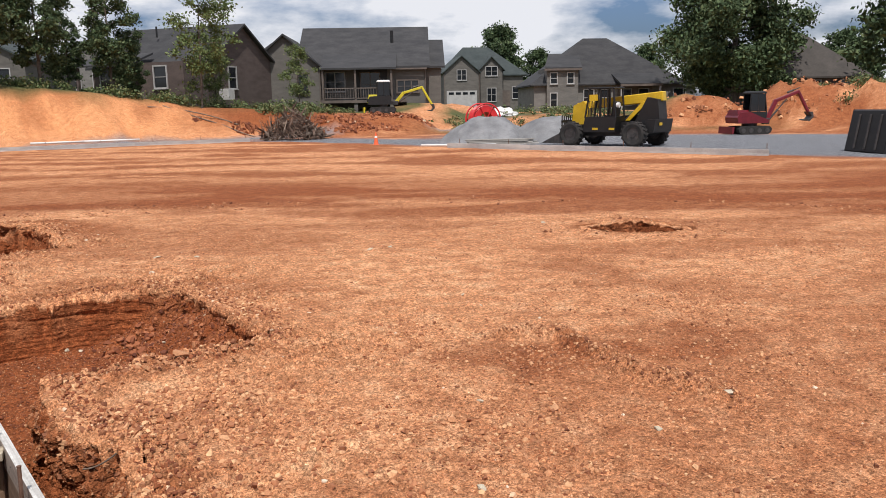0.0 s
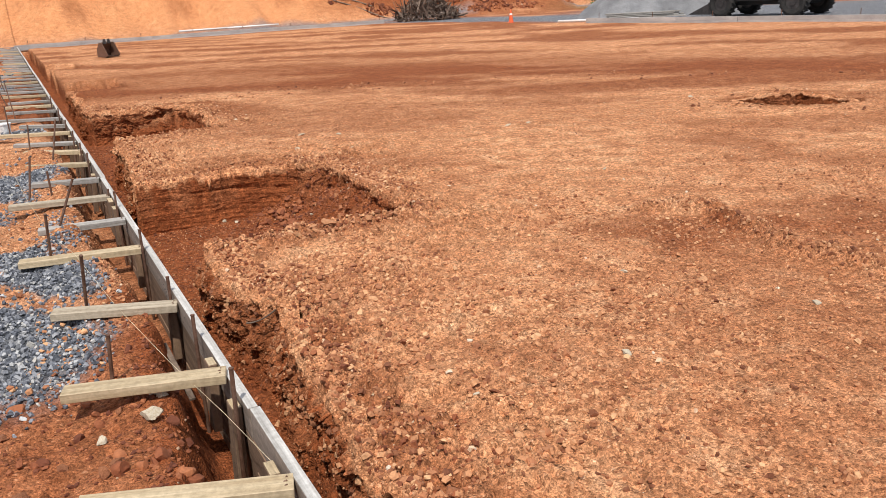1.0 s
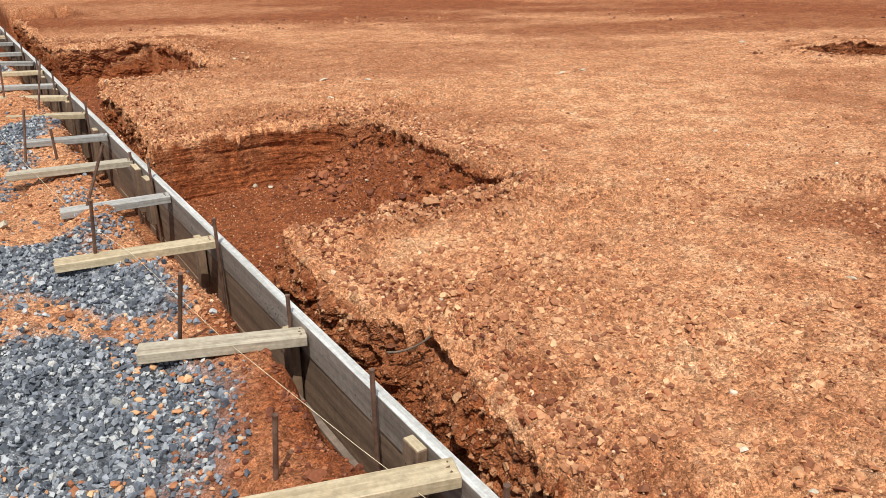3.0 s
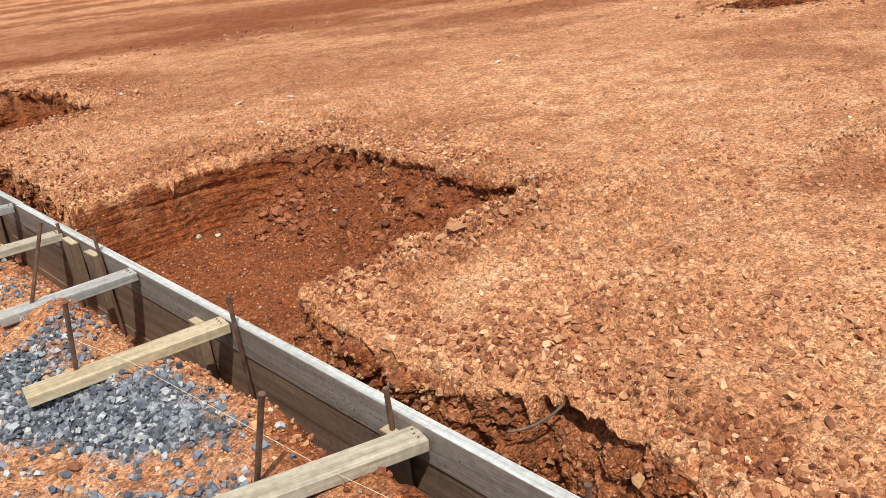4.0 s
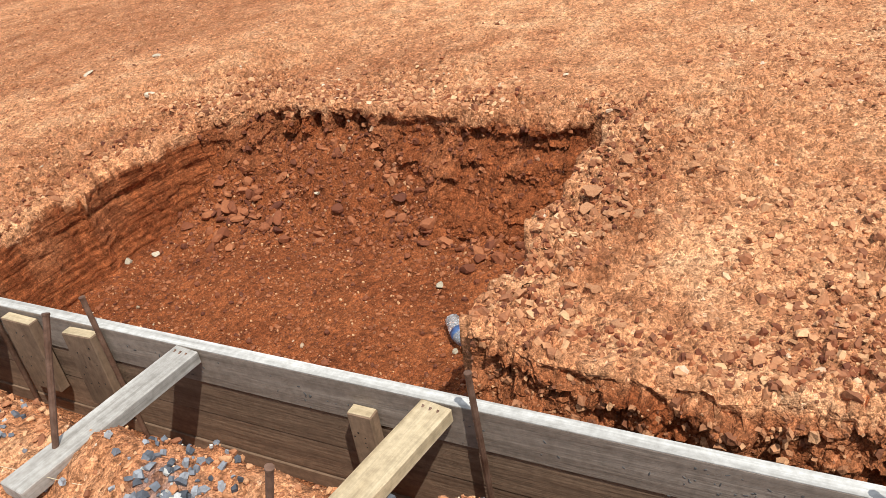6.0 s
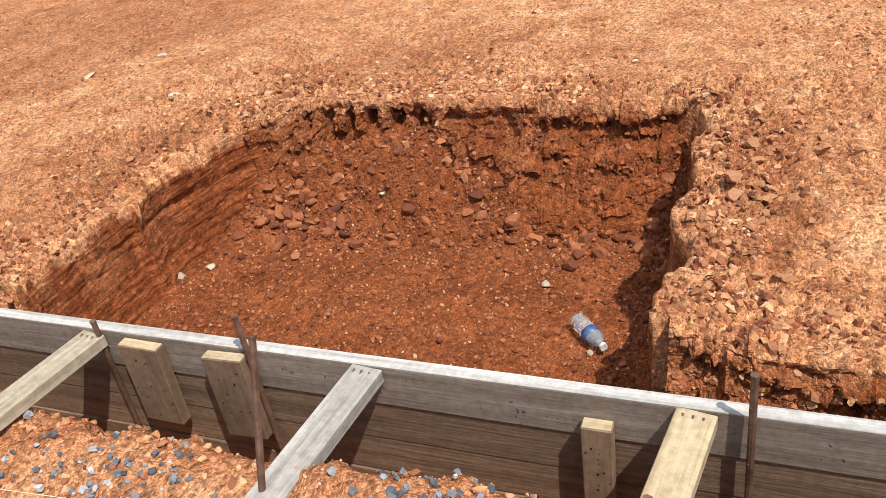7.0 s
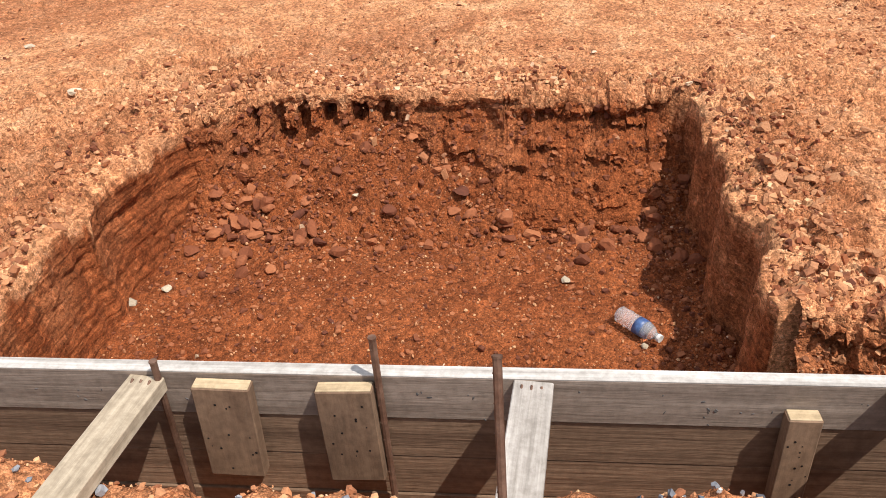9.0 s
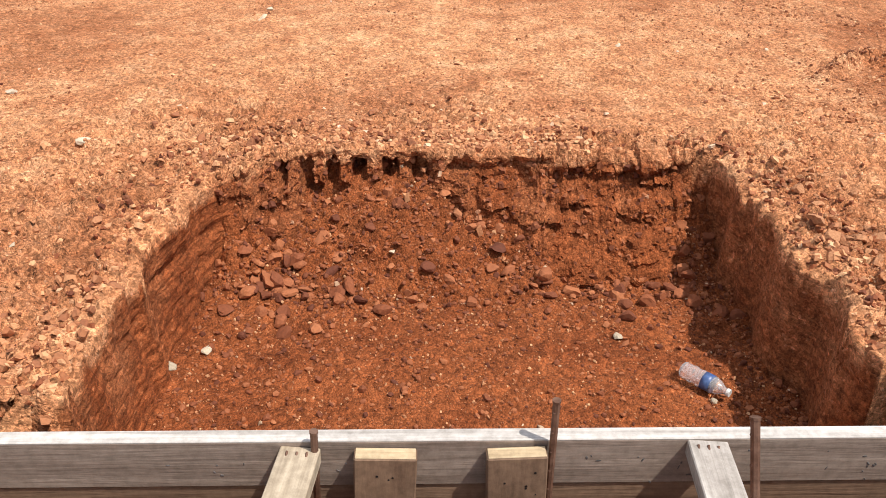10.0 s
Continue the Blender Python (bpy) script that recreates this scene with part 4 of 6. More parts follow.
def board_marks():
    """Splashes of dried concrete on the outer face of the form."""
    bm = B()
    r = random.Random(5)
    for y0, n in ((4.35, 46), (4.15, 16), (5.95, 12), (5.5, 12), (3.6, 14), (6.95, 10), (5.0, 12)):
        for _ in range(n):
            y, z = y0 + r.gauss(0, 0.11), FORM_TOP - 0.07 + r.gauss(0, 0.028)
            if z > FORM_TOP - 0.012:
                continue
            m = pose(OUT_FACE - 0.001, y, z, r.uniform(0, 360), 0, 0) @ Matrix.Diagonal((0.0016, r.uniform(0.002, 0.008), r.uniform(0.001, 0.0035), 1))
            bmesh.ops.create_icosphere(bm, subdivisions=1, radius=1, matrix=m)
    return tagged(part("concrete_splashes", bm, SPLASH), "grey dried concrete splashes on the form boards", "concrete splash", kind="stuff")


board_marks()


def brace(inner, outer, material, label, wide=0.089, thick=0.040):
    """A 2x4 on its flat, from the form's face out to the ground."""
    p, q = Vector(inner), Vector(outer)
    length = (q - p).length
    bm = plank(length, wide, thick, material, end_bevel=0.0025)
    for v in bm.verts:
        v.co.z += 0.002 * math.sin(v.co.x * 5)
    t = thing("brace", Matrix.Translation((p + q) / 2) @ (q - p).to_track_quat("X", "Z").to_matrix().to_4x4(), label, "brace", "braces along the form")
    part("timber", bm, material, t)
    r = random.Random(int(inner[1] * 100))
    for k in range(3):
        part("nail_head", rod(B(), (-length / 2 + 0.02 + 0.012 * r.random(), -0.025 + 0.022 * k, thick / 2 - 0.004), (-length / 2 + 0.02, -0.025 + 0.022 * k, thick / 2 + 0.0008), 0.003, n=6), RUST, t, "rusty nail head")
    return t


BRACES = [
    (2.12, (0.26 - 0.35, 2.30, 0.14), NEW_PINE, 0.10), (2.96, (-0.075, 3.13, 0.135), NEW_PINE, 0.125), (3.99, (-0.06, 4.16, 0.105), AGED_PINE, 0.075),
    (5.08, (-0.185, 5.19, 0.105), NEW_PINE, 0.095), (5.885, (-0.05, 5.94, 0.10), GREY_PINE, 0.095), (6.79, (-0.22, 6.87, 0.10), AGED_PINE, 0.085),
    (7.56, (-0.03, 7.67, 0.10), GREY_PINE, 0.09), (8.42, (-0.04, 8.62, 0.11), NEW_PINE, 0.09), (9.25, (-0.03, 9.50, 0.11), NEW_PINE, 0.09),
    (9.95, (-0.12, 10.15, 0.11), GREY_PINE, 0.09), (10.8, (-0.35, 11.05, 0.12), NEW_PINE, 0.10), (11.5, (-0.02, 11.75, 0.12), GREY_PINE, 0.10)]
for y, out, wood, z in BRACES:
    brace((OUT_FACE - 0.003, y, z), out, wood, ("pale new pine" if wood is NEW_PINE else "weathered tan pine" if wood is AGED_PINE else "weathered grey pine") + " brace from the form boards to the ground")
r = random.Random(11)
y = 12.45
while y < 39.5:
    wood = r.choice((GREY_PINE, GREY_PINE, NEW_PINE))
    brace((OUT_FACE - 0.003, y, 0.09), (-0.05 - 0.25 * r.random(), y + r.uniform(-0.1, 0.3), 0.11), wood, ("pale new pine" if wood is NEW_PINE else "weathered grey pine") + " brace from the form boards to the ground")
    y += r.uniform(0.75, 1.15)


def cleat(y, width, top, bottom, lean, side=0.0, material=None, name="cleat", label="muddy wooden cleat nailed to the form boards"):
    """A short board against the outer face, its foot standing off."""
    z0, z1 = bottom, top
    p, q = Vector((OUT_FACE - 0.022 - lean, y + side, z0)), Vector((OUT_FACE - 0.024, y, z1))
    length = (q - p).length
    up = (q - p).normalized()
    along = (Vector((0, 1, 0)) - up * up.y).normalized()
    t = thing(name, Matrix.Translation((p + q) / 2) @ Matrix((along, up.cross(along), up)).transposed().to_4x4(), label, "wood block", "cleats along the form")
    bm = box(B(), (0, 0, 0), (width, 0.038, length), None, 0.003)
    part("block", bm, material or BLOCK_WOOD, t)
    part("sawn_end", box(B(), (0, 0, length / 2 + 0.0005), (width - 0.006, 0.033, 0.003), None, 0.001), NEW_PINE, t, "pale sawn end")
    rr = random.Random(int(y * 1000))
    for _ in range(11):
        px, pz = rr.uniform(-0.42, 0.42) * width, rr.uniform(-0.42, 0.42) * length
        part("nail_hole", rod(B(), (px, 0.0185, pz), (px, 0.0196, pz), rr.uniform(0.0015, 0.0035), n=6), BLACK, t, "dark nail hole")
    return t


cleat(6.603, 0.138, 0.100, -0.188, 0.004, 0.008)
cleat(6.315, 0.134, 0.100, -0.180, 0.014, -0.010)
cleat(5.297, 0.074, 0.048, -0.22, 0.008, 0.0, name="stake_board", label="rough wooden stake board against the form")
cleat(4.10, 0.085, 0.055, -0.25, 0.01, 0.0, name="stake_board", label="rough wooden stake board against the form")
cleat(3.15, 0.085, 0.11, -0.2, 0.02, 0.0, name="stake_board", label="rough wooden stake board against the form")
cleat(2.78, 0.09, 0.085, -0.30, 0.02, 0.0, name="stake_board", label="rough wooden stake board against the form")
for y in (2.3, 7.95, 8.5, 9.2, 9.9, 10.7, 11.6, 12.5, 13.6):
    cleat(y, 0.085, 0.07, -0.28, 0.03, 0.02, name="stake_board", label="rough wooden stake board against the form")


def rebar(name, p, q, label, radius=0.0085, group="rebar stakes"):
    """A rusty steel pin from q in the ground up to p, with its row of nail holes and a mushroomed head."""
    p, q = Vector(p), Vector(q)
    length = (p - q).length
    bm = B()
    rod(bm, (0, 0, 0), (0, 0, length), radius, n=8)
    for k in range(int(length / 0.055)):
        z = length - 0.03 - k * 0.055
        rod(bm, (radius * 0.80, 0, z), (radius * 1.02, 0, z + 0.001), 0.0028, n=6)
    rod(bm, (0, 0, length - 0.004), (0, 0, length + 0.001), radius * 1.18, n=8)
    ob = part(name, bm, RUST)
    ob.matrix_basis = Matrix.Translation(q) @ (p - q).to_track_quat("Z", "Y").to_matrix().to_4x4()
    return tagged(ob, label, "rebar", group)


IN_DITCH = "rusty steel pin driven beside the form boards"
for top, low in [((0.485, 2.70, 0.27), (0.47, 2.72, -0.4)), ((0.485, 3.39, 0.24), (0.47, 3.37, -0.4)), ((0.50, 4.11, 0.20), (0.49, 4.10, -0.4)), ((0.495, 4.97, 0.25), (0.485, 4.955, -0.4)),
                 ((0.228, 5.956, 0.43), (0.00, 5.935, -0.08)), ((0.500, 6.238, 0.24), (0.492, 6.225, -0.4)), ((0.500, 6.757, 0.158), (0.494, 6.765, -0.4)), ((0.485, 8.12, 0.25), (0.45, 8.1, -0.4)),
                 ((0.485, 8.9, 0.24), (0.45, 8.88, -0.4)), ((0.485, 9.8, 0.25), (0.45, 9.8, -0.4)), ((0.485, 10.9, 0.25), (0.45, 10.9, -0.4)), ((0.485, 12.2, 0.27), (0.45, 12.2, -0.4)), ((0.485, 14, 0.27), (0.45, 14, -0.4))]:
    rebar("rebar_stake", top, low, IN_DITCH)
for x, y, h, dx, dy in [(0.10, 3.30, 0.22, 0.03, -0.02), (0.09, 4.27, 0.33, 0.03, -0.17), (-0.02, 5.25, 0.33, 0.03, -0.13), (-0.10, 7.30, 0.36, 0.10, 0.10), (0.16, 8.6, 0.38, 0.14, 0.16), (0.10, 7.05, 0.20, 0.0, 0.0), (0.0, 9.4, 0.34, 0.05, 0.1), (-0.15, 11.5, 0.4, 0, 0.0), (-0.05, 13.2, 0.5, -0.05, 0.2), (-0.1, 15.4, 0.7, -0.25, 0.2), (-0.1, 17.5, 0.6, -0.15, 0.2), (-0.2, 20.5, 0.6, 0, 0.2)]:
    g = float(height([x], [y])[0][0])
    rebar("ground_pin", (x + dx, y + dy, g + h), (x, y, g - 0.15), "rusty steel pin holding a brace end")


def line_string():
    cu = bpy.data.curves.new("string", "CURVE")
    cu.dimensions, cu.bevel_depth, cu.bevel_resolution = "3D", 0.0009, 1
    pts = [(0.47, 2.2, 0.16), (0.43, 2.66, 0.12), (0.34, 3.22, 0.12), (0.23, 4.1, 0.105), (0.12, 5.03, 0.15), (0.02, 5.8, 0.11), (-0.08, 6.9, 0.12), (-0.16, 8.4, 0.1)]
    sp = cu.splines.new("POLY")
    sp.points.add(len(pts) - 1)
    for p, c in zip(sp.points, pts):
        p.co = (*c, 1)
    cu.materials.append(STRING)
    return tagged(new("mason_string", cu), "pale mason's string stretched over the braces", "string")


line_string()


def lath():
    ob = part("wood_lath", box(B(), (0, 0, 0), (0.62, 0.026, 0.012), None, 0.002), TWIG)
    p, q = Vector((0.405, 3.92, -0.085)), Vector((0.415, 3.30, -0.115))
    ob.matrix_basis = Matrix.Translation((p + q) / 2) @ (q - p).to_track_quat("X", "Z").to_matrix().to_4x4()
    return tagged(ob, "thin brown wooden lath leaning in the ditch beside the form", "lath")


lath()


def rebar_bundle():
    t = thing("rebar_bundle", pose(-0.96, 6.56, 0.055, 0, 0, 22), "rusty reinforcing bars heaped on the gravel", "rebar bundle")
    rr = random.Random(3)
    for k in range(34):
        bm = B()
        w, lift = rr.uniform(-0.31, 0.31), rr.choice((0.0, 0.0, 0.016, 0.032))
        a, l0, l1 = rr.gauss(0, 0.035), rr.uniform(0.26, 0.44), rr.uniform(0.5, 1.1)
        rod(bm, (-l1, w - a * l1, 0.03 + lift), (l0, w * 0.85 + a * l0, 0.03 + lift + rr.uniform(0, 0.02)), 0.0085, n=6)
        part("bar", bm, RUST, t)
    return t


rebar_bundle()


def rock(x, y, size, material, label, category="stone", squash=0.7, seed=0, name="stone", z=None, sink=0.2, chops=15):
    bm = B()
    bits = random.Random(seed * 7 + 1)
    sharp = 0.28 if material is PALE_STONE else 0.20
    bmesh.ops.create_icosphere(bm, subdivisions=3, radius=0.62)
    for _ in range(chops):
        w = Vector((bits.gauss(0, 1), bits.gauss(0, 1), bits.gauss(0, 1))).normalized()
        cut_at = bits.uniform(sharp, 0.46)
        for v in bm.verts:
            v.co -= w * max(0.0, v.co.dot(w) - cut_at)
    for v in bm.verts:
        v.co *= 1 + 0.10 * noise.noise(v.co * 7 + Vector((seed * 3.1, 0, 0))) + 0.05 * noise.noise(v.co * 19)
    ob = part(name, bm, material)
    g = float(height([x], [y])[0][0]) if z is None else z
    ob.matrix_basis = pose(x, y, g + size * squash * (0.5 - sink), seed * 31 % 25, seed * 17 % 20, seed * 57 % 360) @ Matrix.Diagonal((size, size * 0.8, size * squash, 1))
    return tagged(ob, label, category)


PALE = "pale cream stone lying on the clay"
for k, (x, y, s) in enumerate([(1.18, 5.08, 0.085), (1.15, 3.42, 0.05), (1.36, 2.44, 0.05), (2.85, 8.92, 0.11), (1.16, 4.07, 0.05), (2.5, 7.99, 0.10), (3.21, 2.3, 0.07), (2.10, 2.40, 0.09), (2.78, 3.2, 0.07), (4.88, 7.6, 0.10), (5.16, 7.59, 0.08), (7.9, 7.78, 0.12), (3.2, 8.6, 0.08), (3.0, 7.7, 0.05), (3.85, 2.31, 0.15), (1.62, 7.92, 0.045), (4.3, 5.2, 0.06)]):
    rock(x, y, s * 0.72, PALE_STONE, PALE, seed=k, squash=0.42, sink=0.3)
for k, (x, y, s) in enumerate([(1.52, 7.42, 0.055), (1.62, 7.31, 0.05), (1.70, 5.74, 0.045), (2.13, 6.63, 0.035), (1.31, 5.49, 0.03)]):
    rock(x, y, s, PALE_STONE, "small pale stone on the red pit floor", seed=k + 30, squash=0.6)
rim_dice = random.Random(77)
for k, (x, y, s) in enumerate([(1.74, 5.06, 0.10), (1.62, 5.05, 0.08), (2.02, 5.0, 0.08)] + [(rim_dice.uniform(0.92, 2.35), 4.99 - abs(rim_dice.gauss(0, 0.14)), rim_dice.uniform(0.025, 0.055)) for _ in range(60)]):
    rock(x, y, s, OCHRE_CLOD, "broken ochre clay clod on the pit rim", "clod", 0.55, k + 50, "clod")
rock(-0.75, 4.06, 0.20, OCHRE_CLOD, "large orange clay clod on the gravel", "clod", 0.85, 71, "clod", chops=6)
rock(0.20, 2.88, 0.085, PALE_STONE, "pale stone on the red earth beside the form", seed=72)
rock(-0.33, 6.04, 0.07, PALE_STONE, "pale yellow stone on the gravel", seed=73)
for k, (x, y, s) in enumerate([(0.27, 3.02, 0.055), (0.24, 3.06, 0.045), (0.02, 2.80, 0.05), (0.30, 3.10, 0.04)]):
    rock(x, y, s, PALE_STONE, "pale cream stone on the red earth beside the form", seed=k + 90, squash=0.6)
for k, (x, y, s) in enumerate([(0.10, 3.02, 0.05), (-0.12, 2.72, 0.06), (-0.25, 2.62, 0.09), (0.0, 2.55, 0.08), (-0.32, 3.35, 0.05), (-0.16, 3.20, 0.04), (-0.1, 3.6, 0.07), (-0.5, 5.2, 0.09), (-0.2, 4.75, 0.07), (0.05, 2.6, 0.07), (-0.3, 3.1, 0.06), (0.2, 7.1, 0.05), (-0.6, 8.6, 0.16), (-0.35, 8.9, 0.12)]):
    rock(x, y, s * 0.8, RED_CLOD, "orange clay clod on the ground outside the form", "clod", 0.65, k + 80, "clod")


def bottle():
    p, q = Vector((1.455, 5.565, 0)), Vector((1.315, 5.44, 0))
    d = (q - p).normalized()
    g = float(height([1.39], [5.5])[0][0])
    t = thing("water_bottle", Matrix.Translation((p.x, p.y, g + 0.036)) @ Vector((d.x, d.y, 0)).to_track_quat("Z", "Y").to_matrix().to_4x4(), "crushed clear plastic water bottle with blue label on red clay", "bottle")

    def turned(profile, n=14, dent=0.0):
        bm = B()
        rings = []
        for zz, rad in profile:
            rings.append([bm.verts.new((rad * math.cos(a) * (1 - dent * (zz > 0.03) * math.cos(a * 2 + zz * 30)), rad * math.sin(a), zz)) for a in (2 * math.pi * i / n for i in range(n))])
        for a, b in zip(rings, rings[1:]):
            for i in range(n):
                bm.faces.new((a[i], a[(i + 1) % n], b[(i + 1) % n], b[i]))
        bm.faces.new(rings[0][::-1])
        bm.faces.new(rings[-1])
        return bm

    part("shell", turned([(0, 0.024), (0.008, 0.031), (0.03, 0.030), (0.045, 0.032), (0.06, 0.029), (0.08, 0.032), (0.10, 0.031), (0.13, 0.032), (0.15, 0.026), (0.168, 0.013), (0.178, 0.0125)], dent=0.10), CLEAR, t, smooth=True)
    part("label", turned([(0.088, 0.0325), (0.122, 0.0335)], dent=0.08), BLUE_LABEL, t, "blue paper band", smooth=True)
    part("cap", turned([(0.178, 0.0145), (0.19, 0.0145)]), WHITE_PIPE, t, "white screw cap")
    return t


bottle()


def root(pts, rad, name="root", label="dead root sticking out of the cut earth"):
    cu = bpy.data.curves.new(name, "CURVE")
    cu.dimensions, cu.bevel_depth, cu.bevel_resolution = "3D", rad, 2
    sp = cu.splines.new("NURBS")
    sp.points.add(len(pts) - 1)
    for p, c in zip(sp.points, pts):
        p.co = (*c, 1)
    sp.use_endpoint_u = True
    cu.materials.append(TWIG)
    return tagged(new(name, cu), label, "root")


root([(0.97, 3.84, -0.01), (0.92, 3.86, -0.05), (0.88, 3.91, -0.09), (0.84, 3.97, -0.10)], 0.0045)



# ---- far side of the pad ----
def ground_z(x, y):
    return float(height([x], [y])[0][0])


def far_pose(x, y, turn=0.0, dz=0.0, z=None):
    """A place on the ground whose local x runs to the right and y away, as seen from the start of the walk."""
    return pose(x, y, (ground_z(x, y) if z is None else z) + dz, 0, 0, -38 + turn)


def edge_form(name, p, q, high, label, material=CONCRETE):
    p, q = Vector(p), Vector(q)
    n = max(1, int((q - p).length / 4.8))
    t = thing(name, Matrix.Translation(p) @ (q - p).to_track_quat("X", "Z").to_matrix().to_4x4(), label, "formwork", kind="structure")
    length = (q - p).length / n
    for k in range(n):
        for c in range(2):
            b = part("board", box(B(), (0, 0, 0), (length - 0.02, 0.038, high / 2 - 0.004), None, 0.003), material, t)
            b.matrix_basis = pose((k + 0.5) * length, 0, high * (c + 0.5) / 2 - 0.06)
    k = 0.6
    while k < (q - p).length:
        s = part("stake", rod(B(), (0, 0, -0.2), (0, 0, high + 0.12), 0.012, n=6), RUST, t)
        s.matrix_basis = pose(k, 0.05, 0)
        k += 2.4
    return t


edge_form("form_wall_far", (0.4, 40.9, 0), (18.0, 39.6, 0), 0.24, "grey form boards along the far edge of the pad")
edge_form("form_wall_side", (20.0, 25.2, 0), (22.7, 12.8, 0), 0.26, "grey form boards along the side edge of the pad")
for x, y, l, a in ((9.2, 41.3, 3.0, 0), (11.4, 41.2, 2.6, -3), (20.9, 25.6, 3.2, -50)):
    t = part("white_pipe", rod(B(), (-l / 2, 0, 0.05), (l / 2, 0, 0.05), 0.05, n=10), WHITE_PIPE, smooth=True)
    t.matrix_basis = pose(x, y, 0.23 if y > 30 else 0.02, 0, 0, a)
    tagged(t, "white plastic pipe lying along the form boards", "pipe", "white pipes")


def gravel_heap(x, y, wide, deep, high, seed):
    n, m = 46, 30
    u, v = np.meshgrid(np.linspace(-1, 1, n), np.linspace(-1, 1, m))
    rr = np.hypot(u, v) + 0.10 * fbm(u * 2 + seed, v * 2, 3, seed)
    z = high * smooth(1.0, 0.15, rr) ** 0.55 + 0.05 * fbm(u * 6, v * 6, 3, seed + 3) * smooth(1.0, 0.8, rr) - 0.06
    idx = np.arange(n * m).reshape(m, n)
    q = np.stack([idx[:-1, :-1], idx[:-1, 1:], idx[1:, 1:], idx[1:, :-1]], -1).reshape(-1, 4)
    ob = mesh_np("stone_pile", np.stack([u * wide / 2, v * deep / 2, z], -1).reshape(-1, 3), q, HEAP, True)
    ob.matrix_basis = far_pose(x, y)
    return tagged(ob, "heap of pale grey crushed stone", "stone pile", "stone piles")


HEAP = plain("pale_gravel", (0.15, 0.15, 0.155), (0.28, 0.28, 0.285), 0.9, 1.2, 26, dist=0.05, strength=0.8)
gravel_heap(24.6, 27.9, 4.6, 3.6, 1.22, 3)
gravel_heap(26.9, 26.0, 5.2, 3.8, 1.18, 8)
gravel_heap(26.6, 31.0, 3.6, 3.0, 0.5, 12)


def plank_stack():
    t = thing("plank_stack", far_pose(22.6, 24.9, 3), "weathered planks stacked beside the gravel heap", "plank stack")
    rr = random.Random(2)
    for k in range(12):
        b = part("plank", box(B(), (0, 0, 0), (2.4 + rr.random() * 0.5, 0.19, 0.04), None, 0.004), GREY_PINE, t)
        b.matrix_basis = pose(rr.uniform(-0.25, 0.25), (k % 3) * 0.22, 0.08 + (k // 3) * 0.055, 0, 0, rr.uniform(-4, 4))
    for x in (-0.8, 0.8):
        part("bearer", box(B(), (x, 0.2, 0.02), (0.09, 0.75, 0.09), None, 0.004), GREY_PINE, t)
    return t


plank_stack()


def traffic_cone(x, y):
    t = thing("traffic_cone", far_pose(x, y) @ Matrix.Scale(0.8, 4), "orange traffic cone standing on the clay", "traffic cone")
    part("base", box(B(), (0, 0, 0.015), (0.36, 0.36, 0.03), None, 0.01), ORANGE, t)
    part("body", rod(B(), (0, 0, 0.03), (0, 0, 0.70), 0.135, 0.028, 16), ORANGE, t, smooth=False)
    part("collar", rod(B(), (0, 0, 0.40), (0, 0, 0.50), 0.081, 0.067, 16), WHITE_PIPE, t, "pale reflective collar")
    return t


traffic_cone(19.7, 30.0)


def digging_bucket(x, y, z, turn, size, name="digger_bucket", label="rusty excavator bucket resting on the pad"):
    t = thing(name, pose(x, y, z, 0, 0, turn) @ Matrix.Scale(size, 4), label, "excavator bucket")
    side = [(-0.42, 0.0), (0.35, 0.0), (0.50, 0.10), (0.12, 0.78), (-0.12, 0.80), (-0.40, 0.40)]
    for y0 in (-0.42, 0.38):
        part("side_plate", prism(B(), side, y0, y0 + 0.04), RUST, t)
    shell = [(-0.42, 0.0), (0.35, 0.0), (0.35, 0.04), (-0.38, 0.05), (-0.36, 0.40), (-0.10, 0.76), (-0.12, 0.80), (-0.40, 0.42)]
    part("shell", prism(B(), shell, -0.40, 0.40), RUST, t)
    for y0 in (-0.16, 0.12):
        part("ear", prism(B(), [(-0.15, 0.72), (0.16, 0.72), (0.10, 0.98), (-0.06, 0.98)], y0, y0 + 0.04), STEEL, t)
    for k in range(4):
        part("tooth", hull(B(), [(0.33, -0.36 + k * 0.22, 0), (0.33, -0.28 + k * 0.22, 0), (0.56, -0.34 + k * 0.22, 0.09), (0.56, -0.30 + k * 0.22, 0.09), (0.33, -0.36 + k * 0.22, 0.05), (0.33, -0.28 + k * 0.22, 0.05)]), STEEL, t)
    return t


digging_bucket(3.0, 28.8, 0.02, -60, 0.58)


def loader_bucket():
    """A large black skid bucket on boards."""
    t = thing("loader_bucket", far_pose(26.4, 11.0, 8), "large black loader bucket standing on boards", "loader bucket")
    outline = [(-0.75, 0.05), (-0.55, 1.30), (-0.48, 1.34), (0.55, 1.30), (0.60, 1.22), (-0.30, 1.10), (-0.60, 0.10), (0.6, 0.08), (0.6, 0.0), (-0.72, 0.0)]
    part("shell", prism(B(), outline, -0.9, 0.9), BLACK, t)
    for y in (-0.95, 0.9):
        part("side_plate", prism(B(), [(-0.75, 0.02), (0.62, 0.02), (0.60, 1.28), (-0.52, 1.34)], y, y + 0.05), BLACK, t)
    for k in (-0.5, 0.0, 0.5):
        part("rib", box(B(), (-0.66, k, 0.65), (0.06, 0.08, 1.1), pose(0, 0, 0, 0, 9, 0), 0.01), STEEL, t)
    for k in range(3):
        part("board", box(B(), (-0.4 + 0.3 * k, 0.0, -0.015), (0.2, 2.6, 0.04), None, 0.004), GREY_PINE, t, "weathered board under the bucket")
    return t


loader_bucket()


